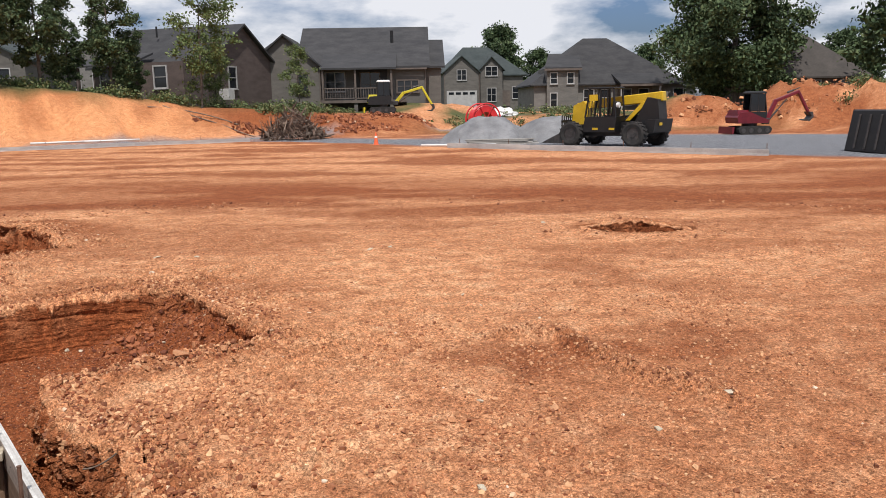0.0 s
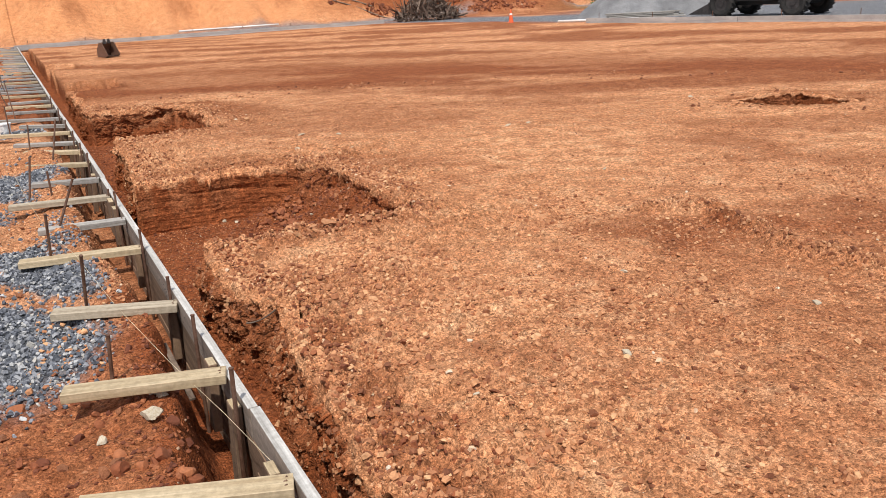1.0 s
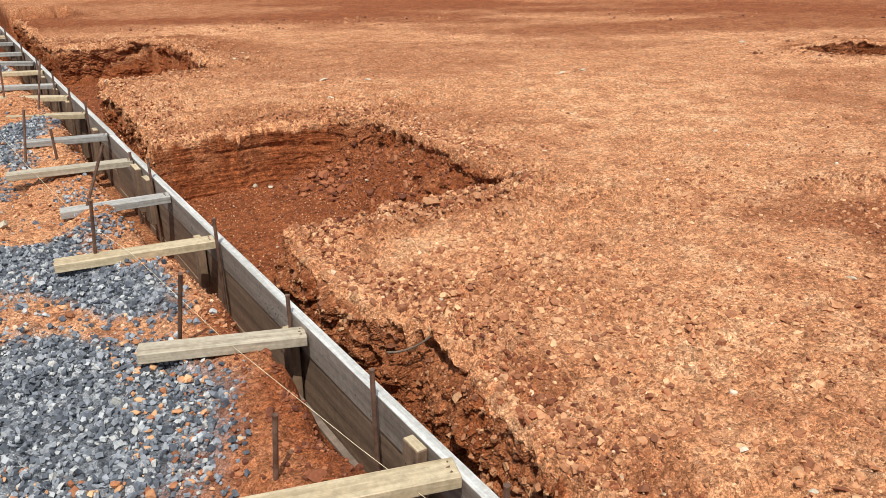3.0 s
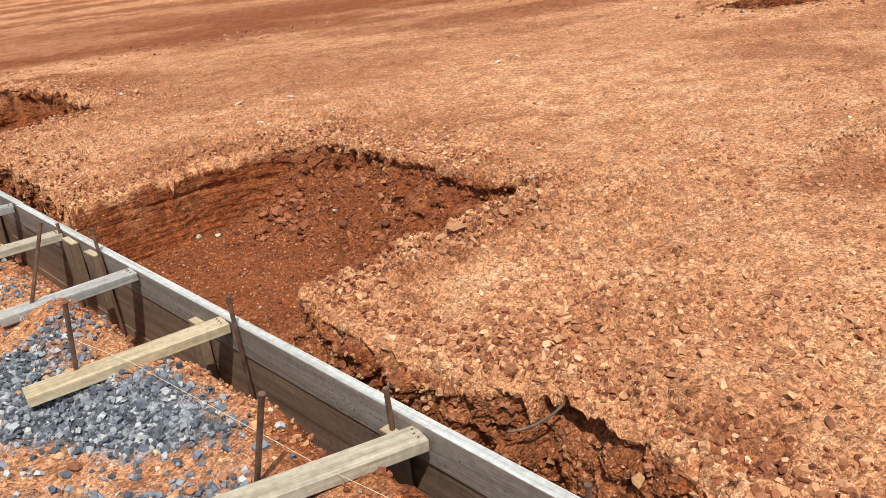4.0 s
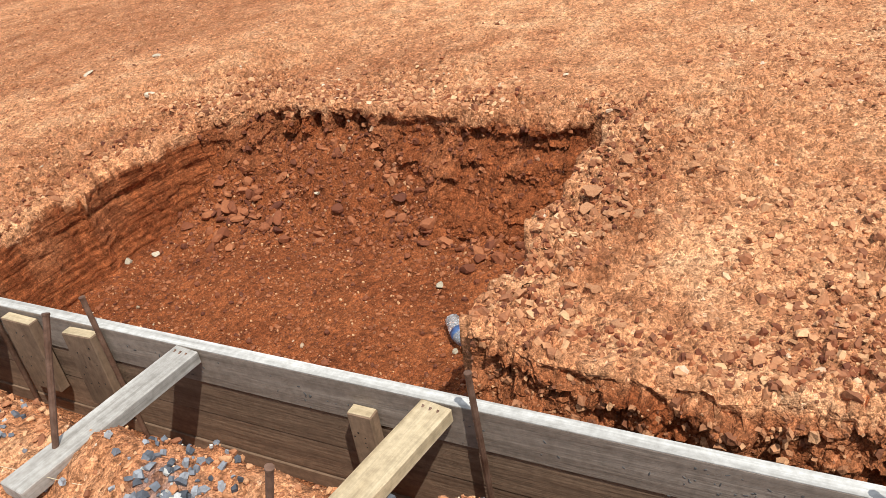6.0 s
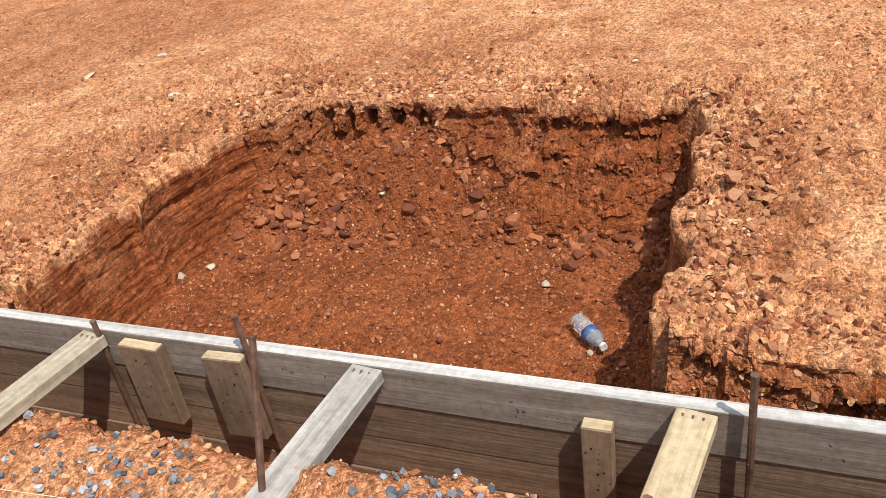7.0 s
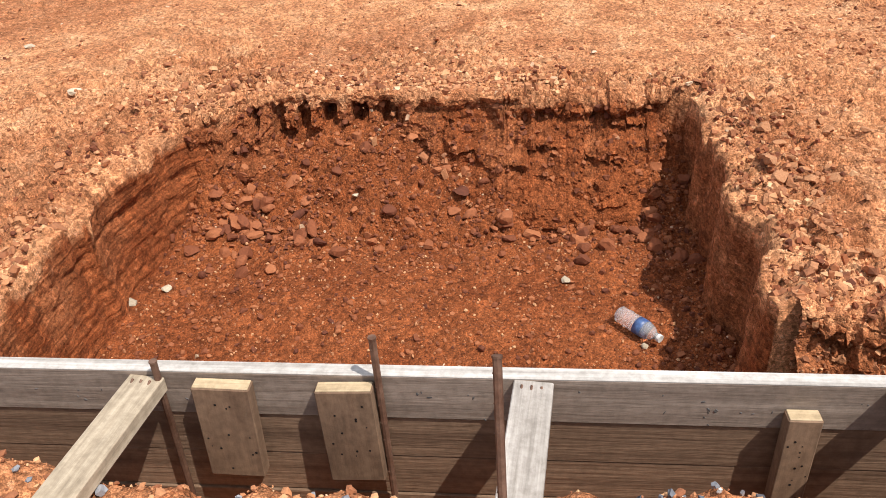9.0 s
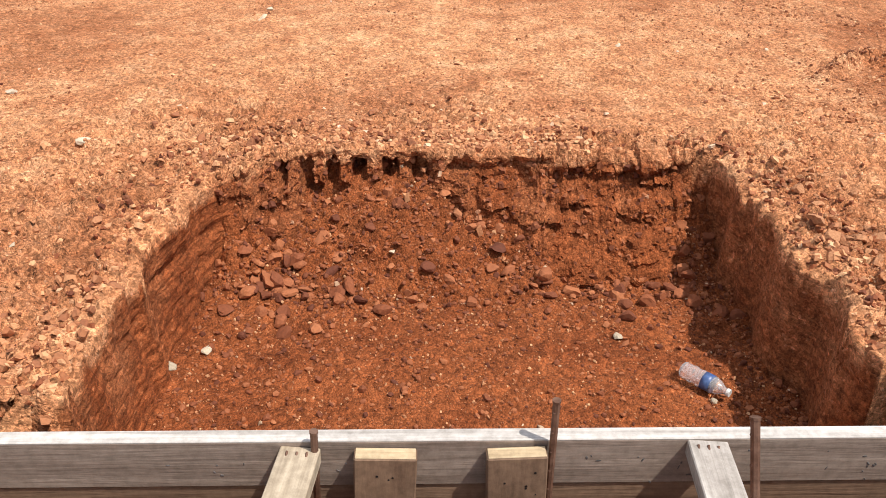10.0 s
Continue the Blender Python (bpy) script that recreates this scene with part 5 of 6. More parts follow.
# ---- machines ----
def tyre(radius, wide, hub):
    bm = B()
    n, prof = 24, [(hub, -0.42), (0.80, -0.5), (0.96, -0.44), (1.0, -0.2), (1.0, 0.2), (0.96, 0.44), (0.80, 0.5), (hub, 0.42)]
    rings = []
    for k in range(n):
        a = 2 * math.pi * k / n
        rings.append([bm.verts.new((radius * f * math.cos(a), wide * w, radius * f * math.sin(a))) for f, w in prof])
    for k in range(n):
        a, b = rings[k], rings[(k + 1) % n]
        for i in range(len(prof) - 1):
            bm.faces.new((a[i], a[i + 1], b[i + 1], b[i]))
    for k in range(18):
        a = 2 * math.pi * k / 18
        for s in (-1, 1):
            box(bm, (radius * 1.0 * math.cos(a), s * wide * 0.22, radius * 1.0 * math.sin(a)), (radius * 0.10, wide * 0.46, radius * 0.09), pose(0, 0, 0, s * 25 * math.cos(a), -math.degrees(a), s * 25 * math.sin(a)))
    bmesh.ops.recalc_face_normals(bm, faces=bm.faces)
    return bm


def wheel(parent, x, y, radius, wide, rim_mat):
    w = part("wheel", rod(B(), (0, -wide * 0.3, 0), (0, wide * 0.3, 0), radius * 0.18, n=12), STEEL, parent)
    w.matrix_basis = pose(x, y, radius)
    part("tyre", tyre(radius, wide, 0.52), RUBBER, w)
    part("rim", rod(rod(B(), (0, -wide * 0.36, 0), (0, wide * 0.36, 0), radius * 0.54, n=18), (0, -wide * 0.42, 0), (0, wide * 0.42, 0), radius * 0.24, n=12), rim_mat, w)
    return w


def telehandler(m):
    """Nose towards minus x."""
    t = thing("telehandler", m, "yellow and black compact telehandler parked on the gravel", "telehandler")
    for x in (-1.25, 1.25):
        for y in (-0.86, 0.86):
            wheel(t, x, y, 0.44, 0.34, STEEL)
    part("chassis", prism(B(), [(-1.5, 0.45), (-1.3, 0.36), (1.45, 0.36), (1.65, 0.5), (1.60, 0.85), (0.5, 0.85), (-1.45, 0.75)], -0.48, 0.48), BLACK, t)
    for x in (-1.25, 1.25):
        part("axle", rod(B(), (x, -0.82, 0.44), (x, 0.82, 0.44), 0.10, n=10), STEEL, t)
    part("engine_cover", prism(B(), [(-0.25, 0.5), (1.5, 0.5), (1.58, 0.95), (1.3, 1.12), (-0.2, 1.05)], 0.22, 0.86), BLACK, t)
    part("rear_frame", prism(B(), [(0.95, 0.8), (1.75, 0.62), (1.92, 0.9), (1.85, 1.62), (1.45, 1.70)], -0.34, 0.30), BLACK, t)
    part("counterweight", prism(B(), [(1.55, 0.42), (1.88, 0.50), (1.95, 0.95), (1.6, 0.95)], -0.72, 0.72), BLACK, t)
    boom = B()
    box(boom, (0, 0, 0), (2.6, 0.30, 0.34), None, 0.03)
    b = part("boom", boom, YELLOW, t)
    b.matrix_basis = pose(0.62, 0.05, 1.62, 0, -5, 0)
    i = part("inner_boom", box(B(), (0, 0, 0), (0.9, 0.22, 0.25), None, 0.02), YELLOW, t)
    i.matrix_basis = pose(-1.05, 0.05, 1.46, 0, -5, 0)
    part("boom_head", prism(B(), [(-1.45, 0.55), (-1.18, 0.50), (-0.95, 1.35), (-1.2, 1.62), (-1.62, 1.45), (-1.68, 0.85)], -0.12, 0.22), YELLOW, t)
    part("lift_ram", rod(rod(B(), (0.35, 0.05, 0.85), (1.0, 0.05, 1.25), 0.07, n=10), (1.0, 0.05, 1.25), (1.35, 0.05, 1.5), 0.045, n=10), STEEL, t)
    part("link", prism(B(), [(0.55, 0.9), (0.72, 0.9), (1.35, 1.5), (1.2, 1.58)], -0.18, -0.12), YELLOW, t)
    cab = part("cab", prism(B(), [(-0.78, 0.5), (0.5, 0.5), (0.55, 1.05), (-0.70, 1.05)], -0.88, -0.18), BLACK, t)
    for x0, x1 in ((-0.70, -0.52), (0.52, 0.42), (-0.1, -0.1)):
        for y in (-0.86, -0.20):
            part("post", rod(B(), (x0, y, 1.0), (x1, y, 2.02), 0.035, n=8), BLACK, cab)
    part("roof", box(B(), (-0.05, -0.53, 2.05), (1.08, 0.76, 0.06), None, 0.02), BLACK, cab)
    for k in range(9):
        part("guard_bar", rod(B(), (-0.50 + k * 0.115, -0.87, 2.0), (-0.58 + k * 0.13, -0.87, 1.05), 0.018, n=6), BLACK, cab)
    part("seat", prism(B(), [(0.0, 0.95), (0.38, 0.95), (0.46, 1.55), (0.34, 1.58), (0.26, 1.1), (0.0, 1.1)], -0.72, -0.32), BLACK, cab)
    part("panel_badge", box(B(), (-0.35, -0.885, 1.72), (0.34, 0.012, 0.22), None, 0.01), YELLOW, cab, "yellow shape on the guard")
    for s in (-0.28, 0.38):
        part("side_badge", box(B(), (s, -0.885, 0.62), (0.22, 0.012, 0.08), None, 0.004), YELLOW, t, "yellow reflector")
    part("tail_badge", box(B(), (1.96, -0.3, 0.78), (0.012, 0.22, 0.10), None, 0.004), YELLOW, t, "yellow reflector")
    part("work_light", rod(B(), (0.52, -0.78, 1.45), (0.62, -0.78, 1.45), 0.09, n=12), WHITE_PIPE, t, "pale round work lamp")
    carriage = part("fork_carriage", box(box(B(), (-1.85, 0.05, 0.35), (0.06, 1.25, 0.10), None, 0.01), (-1.85, 0.05, 0.88), (0.06, 1.25, 0.10), None, 0.01), BLACK, t)
    for k in range(9):
        part("bar", box(B(), (-1.85, -0.55 + 0.15 * k, 0.62), (0.04, 0.035, 0.95), None, 0.005), BLACK, carriage)
    for y in (-0.35, 0.45):
        part("fork", hull(B(), [(-1.86, y, 0.06), (-1.86, y + 0.12, 0.06), (-1.95, y, 0.5), (-1.95, y + 0.12, 0.5), (-2.9, y, 0.06), (-2.9, y + 0.12, 0.06), (-1.95, y, 0.1), (-1.95, y + 0.12, 0.1)]), STEEL, carriage)
    return t


telehandler(far_pose(25.1, 20.85, -40, 0.0) @ Matrix.Scale(1.10, 4))


def mini_excavator(name, m, paint, label, cab_side, reach):
    """Boom towards plus x."""
    t = thing(name, m, label, "excavator")
    for y in (-0.72, 0.38):
        tr = part("track", prism(B(), [(-0.95, 0.12), (-0.78, 0.0), (0.78, 0.0), (0.95, 0.12), (1.0, 0.30), (0.85, 0.46), (-0.85, 0.46), (-1.0, 0.30)], y, y + 0.34), RUBBER, t)
        for x in (-0.72, -0.25, 0.25, 0.72):
            part("roller", rod(B(), (x, y - 0.01, 0.22), (x, y + 0.35, 0.22), 0.13, n=12), STEEL, tr)
    part("track_frame", box(B(), (0, 0, 0.36), (1.2, 1.0, 0.22), None, 0.03), STEEL, t)
    part("blade", prism(B(), [(-1.45, 0.05), (-1.35, 0.05), (-1.30, 0.42), (-1.42, 0.45)], -0.8, 0.8), paint, t)
    part("turntable", rod(B(), (0, 0, 0.46), (0, 0, 0.62), 0.42, n=20), STEEL, t)
    body = [(-1.05, 0.62), (0.75, 0.62), (0.80, 0.80), (0.35, 0.95), (-0.35, 1.25), (-0.95, 1.22), (-1.12, 0.95)]
    part("body", prism(B(), body, -0.72, 0.72), BLACK if paint is LEMON else paint, t)
    part("engine_cover", hull(B(), [(-1.1, -0.66, 0.8), (-1.1, 0.66, 0.8), (-0.3, -0.66, 0.8), (-0.3, 0.66, 0.8), (-1.0, -0.55, 1.36), (-1.0, 0.55, 1.36), (-0.4, -0.55, 1.36), (-0.4, 0.55, 1.36)]), paint, t)
    y0, y1 = (-0.70, 0.10) if cab_side < 0 else (-0.10, 0.70)
    cab = part("cab", prism(B(), [(-0.38, 0.8), (0.62, 0.8), (0.66, 1.25), (-0.40, 1.25)], y0, y1), BLACK, t)
    for x0, x1 in ((0.64, 0.50), (-0.38, -0.34), (0.1, 0.1)):
        for y in (y0 + 0.03, y1 - 0.03):
            part("post", rod(B(), (x0, y, 1.2), (x1, y, 2.28), 0.035, n=6), BLACK, cab)
    part("roof", hull(B(), [(x, y, z) for x in (-0.42, 0.58) for y in (y0, y1) for z in (2.26, 2.32)] + [(-0.3, y0 + 0.1, 2.40), (0.45, y0 + 0.1, 2.40), (-0.3, y1 - 0.1, 2.40), (0.45, y1 - 0.1, 2.40)]), WHITE_PIPE if paint is LEMON else BLACK, cab)
    for y in (y0 + 0.02, y1 - 0.02):
        part("window", box(B(), (0.1, y, 1.76), (0.84, 0.012, 0.96), None, 0.0), GLASS, cab)
    part("windscreen", box(B(), (0.57, (y0 + y1) / 2, 1.76), (0.012, 0.70, 0.96), pose(0, 0, 0, 0, -8, 0), 0.0), GLASS, cab)
    part("swing_post", box(B(), (0.98, 0, 0.72), (0.42, 0.26, 0.34), None, 0.04), STEEL, t)
    a, k, e = reach
    for n, p, q, w in (("boom_foot", (1.05, 0, 0.8), a, 0.24), ("boom", a, k, 0.19), ("stick", k, e, 0.16)):
        p, q = Vector(p), Vector(q)
        bar = part(n, box(B(), (0, 0, 0), ((q - p).length + 0.12, 0.17, w), None, 0.03), paint, t)
        bar.matrix_basis = Matrix.Translation((p + q) / 2) @ (q - p).to_track_quat("X", "Y").to_matrix().to_4x4() @ pose(0, 0, 0, 90)
    p, q = Vector((1.15, 0, 0.75)), (Vector(a) + Vector(k)) / 2 - Vector((0, 0, 0.15))
    part("boom_ram", rod(rod(B(), p, (p + q) / 2, 0.06, n=8), (p + q) / 2, q, 0.035, n=8), STEEL, t)
    p, q = (Vector(a) + Vector(k)) / 2 + Vector((0, 0, 0.2)), Vector(k) + Vector((0.1, 0, 0.22))
    part("stick_ram", rod(rod(B(), p, (p + q) / 2, 0.055, n=8), (p + q) / 2, q, 0.03, n=8), STEEL, t)
    ex, ez = e[0], e[2]
    part("bucket", prism(B(), [(ex + 0.12, ez + 0.05), (ex + 0.18, ez - 0.25), (ex - 0.05, ez - 0.48), (ex - 0.40, ez - 0.42), (ex - 0.34, ez - 0.36), (ex - 0.06, ez - 0.38), (ex + 0.06, ez - 0.2), (ex - 0.12, ez + 0.05)], -0.28, 0.28), STEEL, t)
    return t


mini_excavator("mini_excavator", far_pose(30.6, 45.7, 8, 0.0) @ Matrix.Scale(0.92, 4), LEMON, "bright yellow mini excavator standing on the bank", -1, ((1.6, 0, 1.45), (3.0, 0, 1.85), (3.75, 0, 0.55)))
mini_excavator("mini_excavator", far_pose(37.6, 22.4, 8, 0.0) @ Matrix.Scale(0.90, 4), MAROON, "dark red mini excavator standing on the gravel", -1, ((1.55, 0, 1.85), (2.9, 0, 2.35), (3.6, 0, 1.15)))


def cable_reel(m):
    t = thing("pipe_reel", m, "red steel reel wound with red pipe", "reel")
    for y in (-0.55, 0.55):
        ring = B()
        n = 28
        rr = [[ring.verts.new((r * math.cos(6.2832 * k / n), y + dy, 1.0 + r * math.sin(6.2832 * k / n))) for k in range(n)] for r, dy in ((0.98, -0.03), (1.04, 0), (0.98, 0.03), (0.93, 0))]
        for i in range(4):
            for k in range(n):
                ring.faces.new((rr[i][k], rr[i][(k + 1) % n], rr[(i + 1) % 4][(k + 1) % n], rr[(i + 1) % 4][k]))
        part("flange", ring, RED_PAINT, t)
        for k in range(6):
            a = k * math.pi / 3
            part("spoke", rod(B(), (0.1 * math.cos(a), y, 1 + 0.1 * math.sin(a)), (0.96 * math.cos(a), y, 1 + 0.96 * math.sin(a)), 0.03, n=6), RED_PAINT, t)
    for k in range(7):
        y = -0.42 + 0.14 * k
        ring = B()
        n = 24
        rr = [[ring.verts.new((r * math.cos(6.2832 * j / n), y + dy, 1.0 + r * math.sin(6.2832 * j / n))) for j in range(n)] for r, dy in ((0.80, -0.07), (0.88, 0), (0.80, 0.07), (0.45, 0.07), (0.45, -0.07))]
        for i in range(5):
            for j in range(n):
                ring.faces.new((rr[i][j], rr[i][(j + 1) % n], rr[(i + 1) % 5][(j + 1) % n], rr[(i + 1) % 5][j]))
        part("pipe_winding", ring, RED_PAINT, t)
    part("hub", rod(B(), (0, -0.6, 1), (0, 0.6, 1), 0.10, n=10), YELLOW, t)
    part("stand", prism(B(), [(-0.5, 0), (-0.4, 0), (0, 0.95), (0.4, 0), (0.5, 0), (0.06, 1.08), (-0.06, 1.08)], -0.68, -0.62), YELLOW, t)
    return t


cable_reel(far_pose(31.5, 36.2, 22, -0.02) @ Matrix.Scale(0.92, 4))


def cover_heap():
    bm = B()
    bmesh.ops.create_icosphere(bm, subdivisions=4, radius=1)
    for v in bm.verts:
        k = v.co.copy()
        v.co = Vector((k.x * 1.7, k.y * 1.2, max(k.z, -0.05) * 0.85)) * (1 + 0.28 * noise.noise(k * 2.2) + 0.10 * noise.noise(k * 6))
    ob = part("white_sheeting", bm, WHITE_PIPE)
    ob.matrix_basis = far_pose(39.2, 43.0) @ Matrix.Scale(0.65, 4)
    return tagged(ob, "crumpled white plastic sheeting heaped on the grass", "sheeting")


cover_heap()


def brush_heap(x, y):
    """A tangle of uprooted stumps and branches."""
    verts, faces = [], []
    rr = random.Random(4)
    for k in range(1100):
        a, rad = rr.uniform(0, 6.283), 2.2 * rr.random() ** 0.6
        p = Vector((rad * 1.25 * math.cos(a), rad * 0.8 * math.sin(a), max(0.02, (1.75 - rad * 0.72) * rr.random() ** 0.5)))
        d = Vector((rr.gauss(0, 1), rr.gauss(0, 1), rr.gauss(0.1, 0.55))).normalized() * rr.uniform(0.2, 0.9)
        w = rr.choice((0.010, 0.016, 0.022, 0.03, 0.07))
        s = d.cross(Vector((0.3, 0.2, 1))).normalized() * w
        u = d.cross(s).normalized() * w
        n = len(verts)
        q = p + d + Vector((0, 0, rr.uniform(-0.1, 0.15)))
        verts += [p + s, p + u, p - s - u, q + s * 0.4, q + u * 0.4, q - (s + u) * 0.4]
        faces += [(n, n + 1, n + 4), (n, n + 4, n + 3), (n + 1, n + 2, n + 5), (n + 1, n + 5, n + 4), (n + 2, n, n + 3), (n + 2, n + 3, n + 5), (n, n + 2, n + 1), (n + 3, n + 4, n + 5)]
    ob = mesh_np("brush_heap", np.array([v[:] for v in verts]), np.array(faces), BRUSH)
    ob.matrix_basis = far_pose(x, y) @ Matrix.Diagonal((0.66, 0.75, 1.12, 1))
    return tagged(ob, "grey-brown heap of uprooted roots and branches", "brush heap", kind="stuff")


BRUSH = pieces("brush", [(0.0, (0.06, 0.034, 0.022)), (0.6, (0.16, 0.10, 0.07)), (1.0, (0.34, 0.27, 0.21))], 0.95, 9)
brush_heap(20.6, 39.6)


def log_on_yard():
    for k, (x, y, a) in enumerate(((-1.9, 29.6, 40), (-2.6, 30.0, 150))):
        ob = part("log", rod(B(), (-0.5, 0, 0.12), (0.55, 0.1, 0.32), 0.10, 0.06, 8), TWIG)
        ob.matrix_basis = pose(x, y, ground_z(x, y) - 0.05, 0, 0, a)
        tagged(ob, "dark dead log lying on the red earth", "log", "logs")


log_on_yard()


def yard_bits():
    t = thing("bucket_pail", pose(-0.21, 11.9, ground_z(-0.21, 11.9)), "small white plastic pail on the earth", "pail")
    part("body", rod(B(), (0, 0, 0), (0, 0, 0.15), 0.07, 0.085, 14), WHITE_PIPE, t)
    part("rim", rod(B(), (0, 0, 0.145), (0, 0, 0.16), 0.092, n=14), WHITE_PIPE, t)
    b = part("concrete_block", box(B(), (0, 0, 0.05), (0.10, 0.15, 0.10), None, 0.01), CONCRETE)
    b.matrix_basis = pose(-0.69, 11.9, ground_z(-0.69, 11.9), 0, 0, 20)
    tagged(b, "grey concrete block on the gravel", "block")


yard_bits()


def hose(pts, name="orange_hose"):
    cu = bpy.data.curves.new(name, "CURVE")
    cu.dimensions, cu.bevel_depth, cu.bevel_resolution = "3D", 0.035, 2
    sp = cu.splines.new("NURBS")
    sp.points.add(len(pts) - 1)
    for p, (x, y) in zip(sp.points, pts):
        p.co = (x, y, ground_z(x, y) + 0.05, 1)
    sp.use_endpoint_u = True
    cu.materials.append(TWIG)
    return tagged(new(name, cu), "dark flexible conduit lying down the clay bank", "hose", "conduits on the bank")


hose([(15.2, 47.3), (16.2, 46.8), (17.2, 46.2), (18.4, 45.2), (19.4, 44.2)])
hose([(16.0, 47.0), (17.6, 45.6), (18.6, 44.4), (19.2, 43.6), (19.8, 42.8)])


# ---- houses ----
def window(house, m, w, h, lights=1, trim=None):
    """A window in a wall that faces minus y."""
    bm, t = B(), 0.09
    rings = [[bm.verts.new((x, y, z)) for x, z in ((-w / 2 - e, -e), (w / 2 + e, -e), (w / 2 + e, h + e), (-w / 2 - e, h + e))] for e, y in ((0, 0.02), (0, -0.08), (t, -0.08), (t, 0.02))]
    for a, c in zip(rings, rings[1:] + rings[:1]):
        for i in range(4):
            bm.faces.new((a[i], a[(i + 1) % 4], c[(i + 1) % 4], c[i]))
    bmesh.ops.recalc_face_normals(bm, faces=bm.faces)
    win = part("window", bm, trim or TRIM, house)
    win.matrix_basis = m
    part("meeting_rail", box(B(), (0, -0.025, h * 0.5), (w, 0.06, 0.05)), trim or TRIM, win)
    for k in range(1, lights):
        part("mullion", box(B(), (-w / 2 + w * k / lights, -0.025, h / 2), (0.07, 0.06, h)), trim or TRIM, win)
    part("pane", box(B(), (0, 0.0, h / 2), (w, 0.02, h)), GLASS, win)
    part("sill", box(B(), (0, -0.06, -0.11), (w + 0.25, 0.16, 0.05)), trim or TRIM, win)
    return win


def gable_roof(house, x0, x1, y0, y1, eave, rise, along, material, over=0.35, thick=0.16, name="roof"):
    """Two slopes over a rectangle; the ridge runs along x or y."""
    bm = B()
    a, b = ((y0, y1) if along == "x" else (x0, x1))
    mid, half = (a + b) / 2, (b - a) / 2
    drop = rise / half * over
    for s in (-1, 1):
        sec = [(mid, eave + rise), (mid + s * (half + over), eave - drop), (mid + s * (half + over), eave - drop + thick), (mid, eave + rise + thick)]
        lo, hi = ((x0, x1) if along == "x" else (y0, y1))
        ring = [[bm.verts.new((e, p, z) if along == "x" else (p, e, z)) for p, z in sec] for e in (lo - over, hi + over)]
        for i in range(4):
            bm.faces.new((ring[0][i], ring[0][(i + 1) % 4], ring[1][(i + 1) % 4], ring[1][i]))
        bm.faces.new(ring[0])
        bm.faces.new(ring[1][::-1])
    bmesh.ops.recalc_face_normals(bm, faces=bm.faces)
    return part(name, bm, material, house)


def hip_roof(house, x0, x1, y0, y1, eave, rise, ridge, material, over=0.4, name="roof"):
    bm = B()
    x0, x1, y0, y1 = x0 - over, x1 + over, y0 - over, y1 + over
    ym = (y0 + y1) / 2
    hull(bm, [(x0, y0, eave), (x1, y0, eave), (x1, y1, eave), (x0, y1, eave), (x0, y0, eave + 0.15), (x1, y0, eave + 0.15), (x1, y1, eave + 0.15), (x0, y1, eave + 0.15), (ridge[0], ym, eave + rise), (ridge[1], ym, eave + rise)])
    return part(name, bm, material, house)


def body(house, x0, x1, y0, y1, high, material, gable=0.0, along="x", name="wall"):
    bm = B()
    if gable and along == "x":
        vs = [(y0, -0.5), (y1, -0.5), (y1, high), ((y0 + y1) / 2, high + gable), (y0, high)]
        pr = [[bm.verts.new((x, p, z)) for p, z in vs] for x in (x0, x1)]
    else:
        vs = [(x0, -0.5), (x1, -0.5), (x1, high), ((x0 + x1) / 2, high + gable), (x0, high)] if gable else [(x0, -0.5), (x1, -0.5), (x1, high), (x0, high)]
        pr = [[bm.verts.new((p, y, z)) for p, z in vs] for y in (y0, y1)]
    n = len(vs)
    for i in range(n):
        bm.faces.new((pr[0][i], pr[0][(i + 1) % n], pr[1][(i + 1) % n], pr[1][i]))
    bm.faces.new(pr[0])
    bm.faces.new(pr[1][::-1])
    bmesh.ops.recalc_face_normals(bm, faces=bm.faces)
    return part(name, bm, material, house)


SIDE = pose(0, 0, 0, 0, 0, 90)


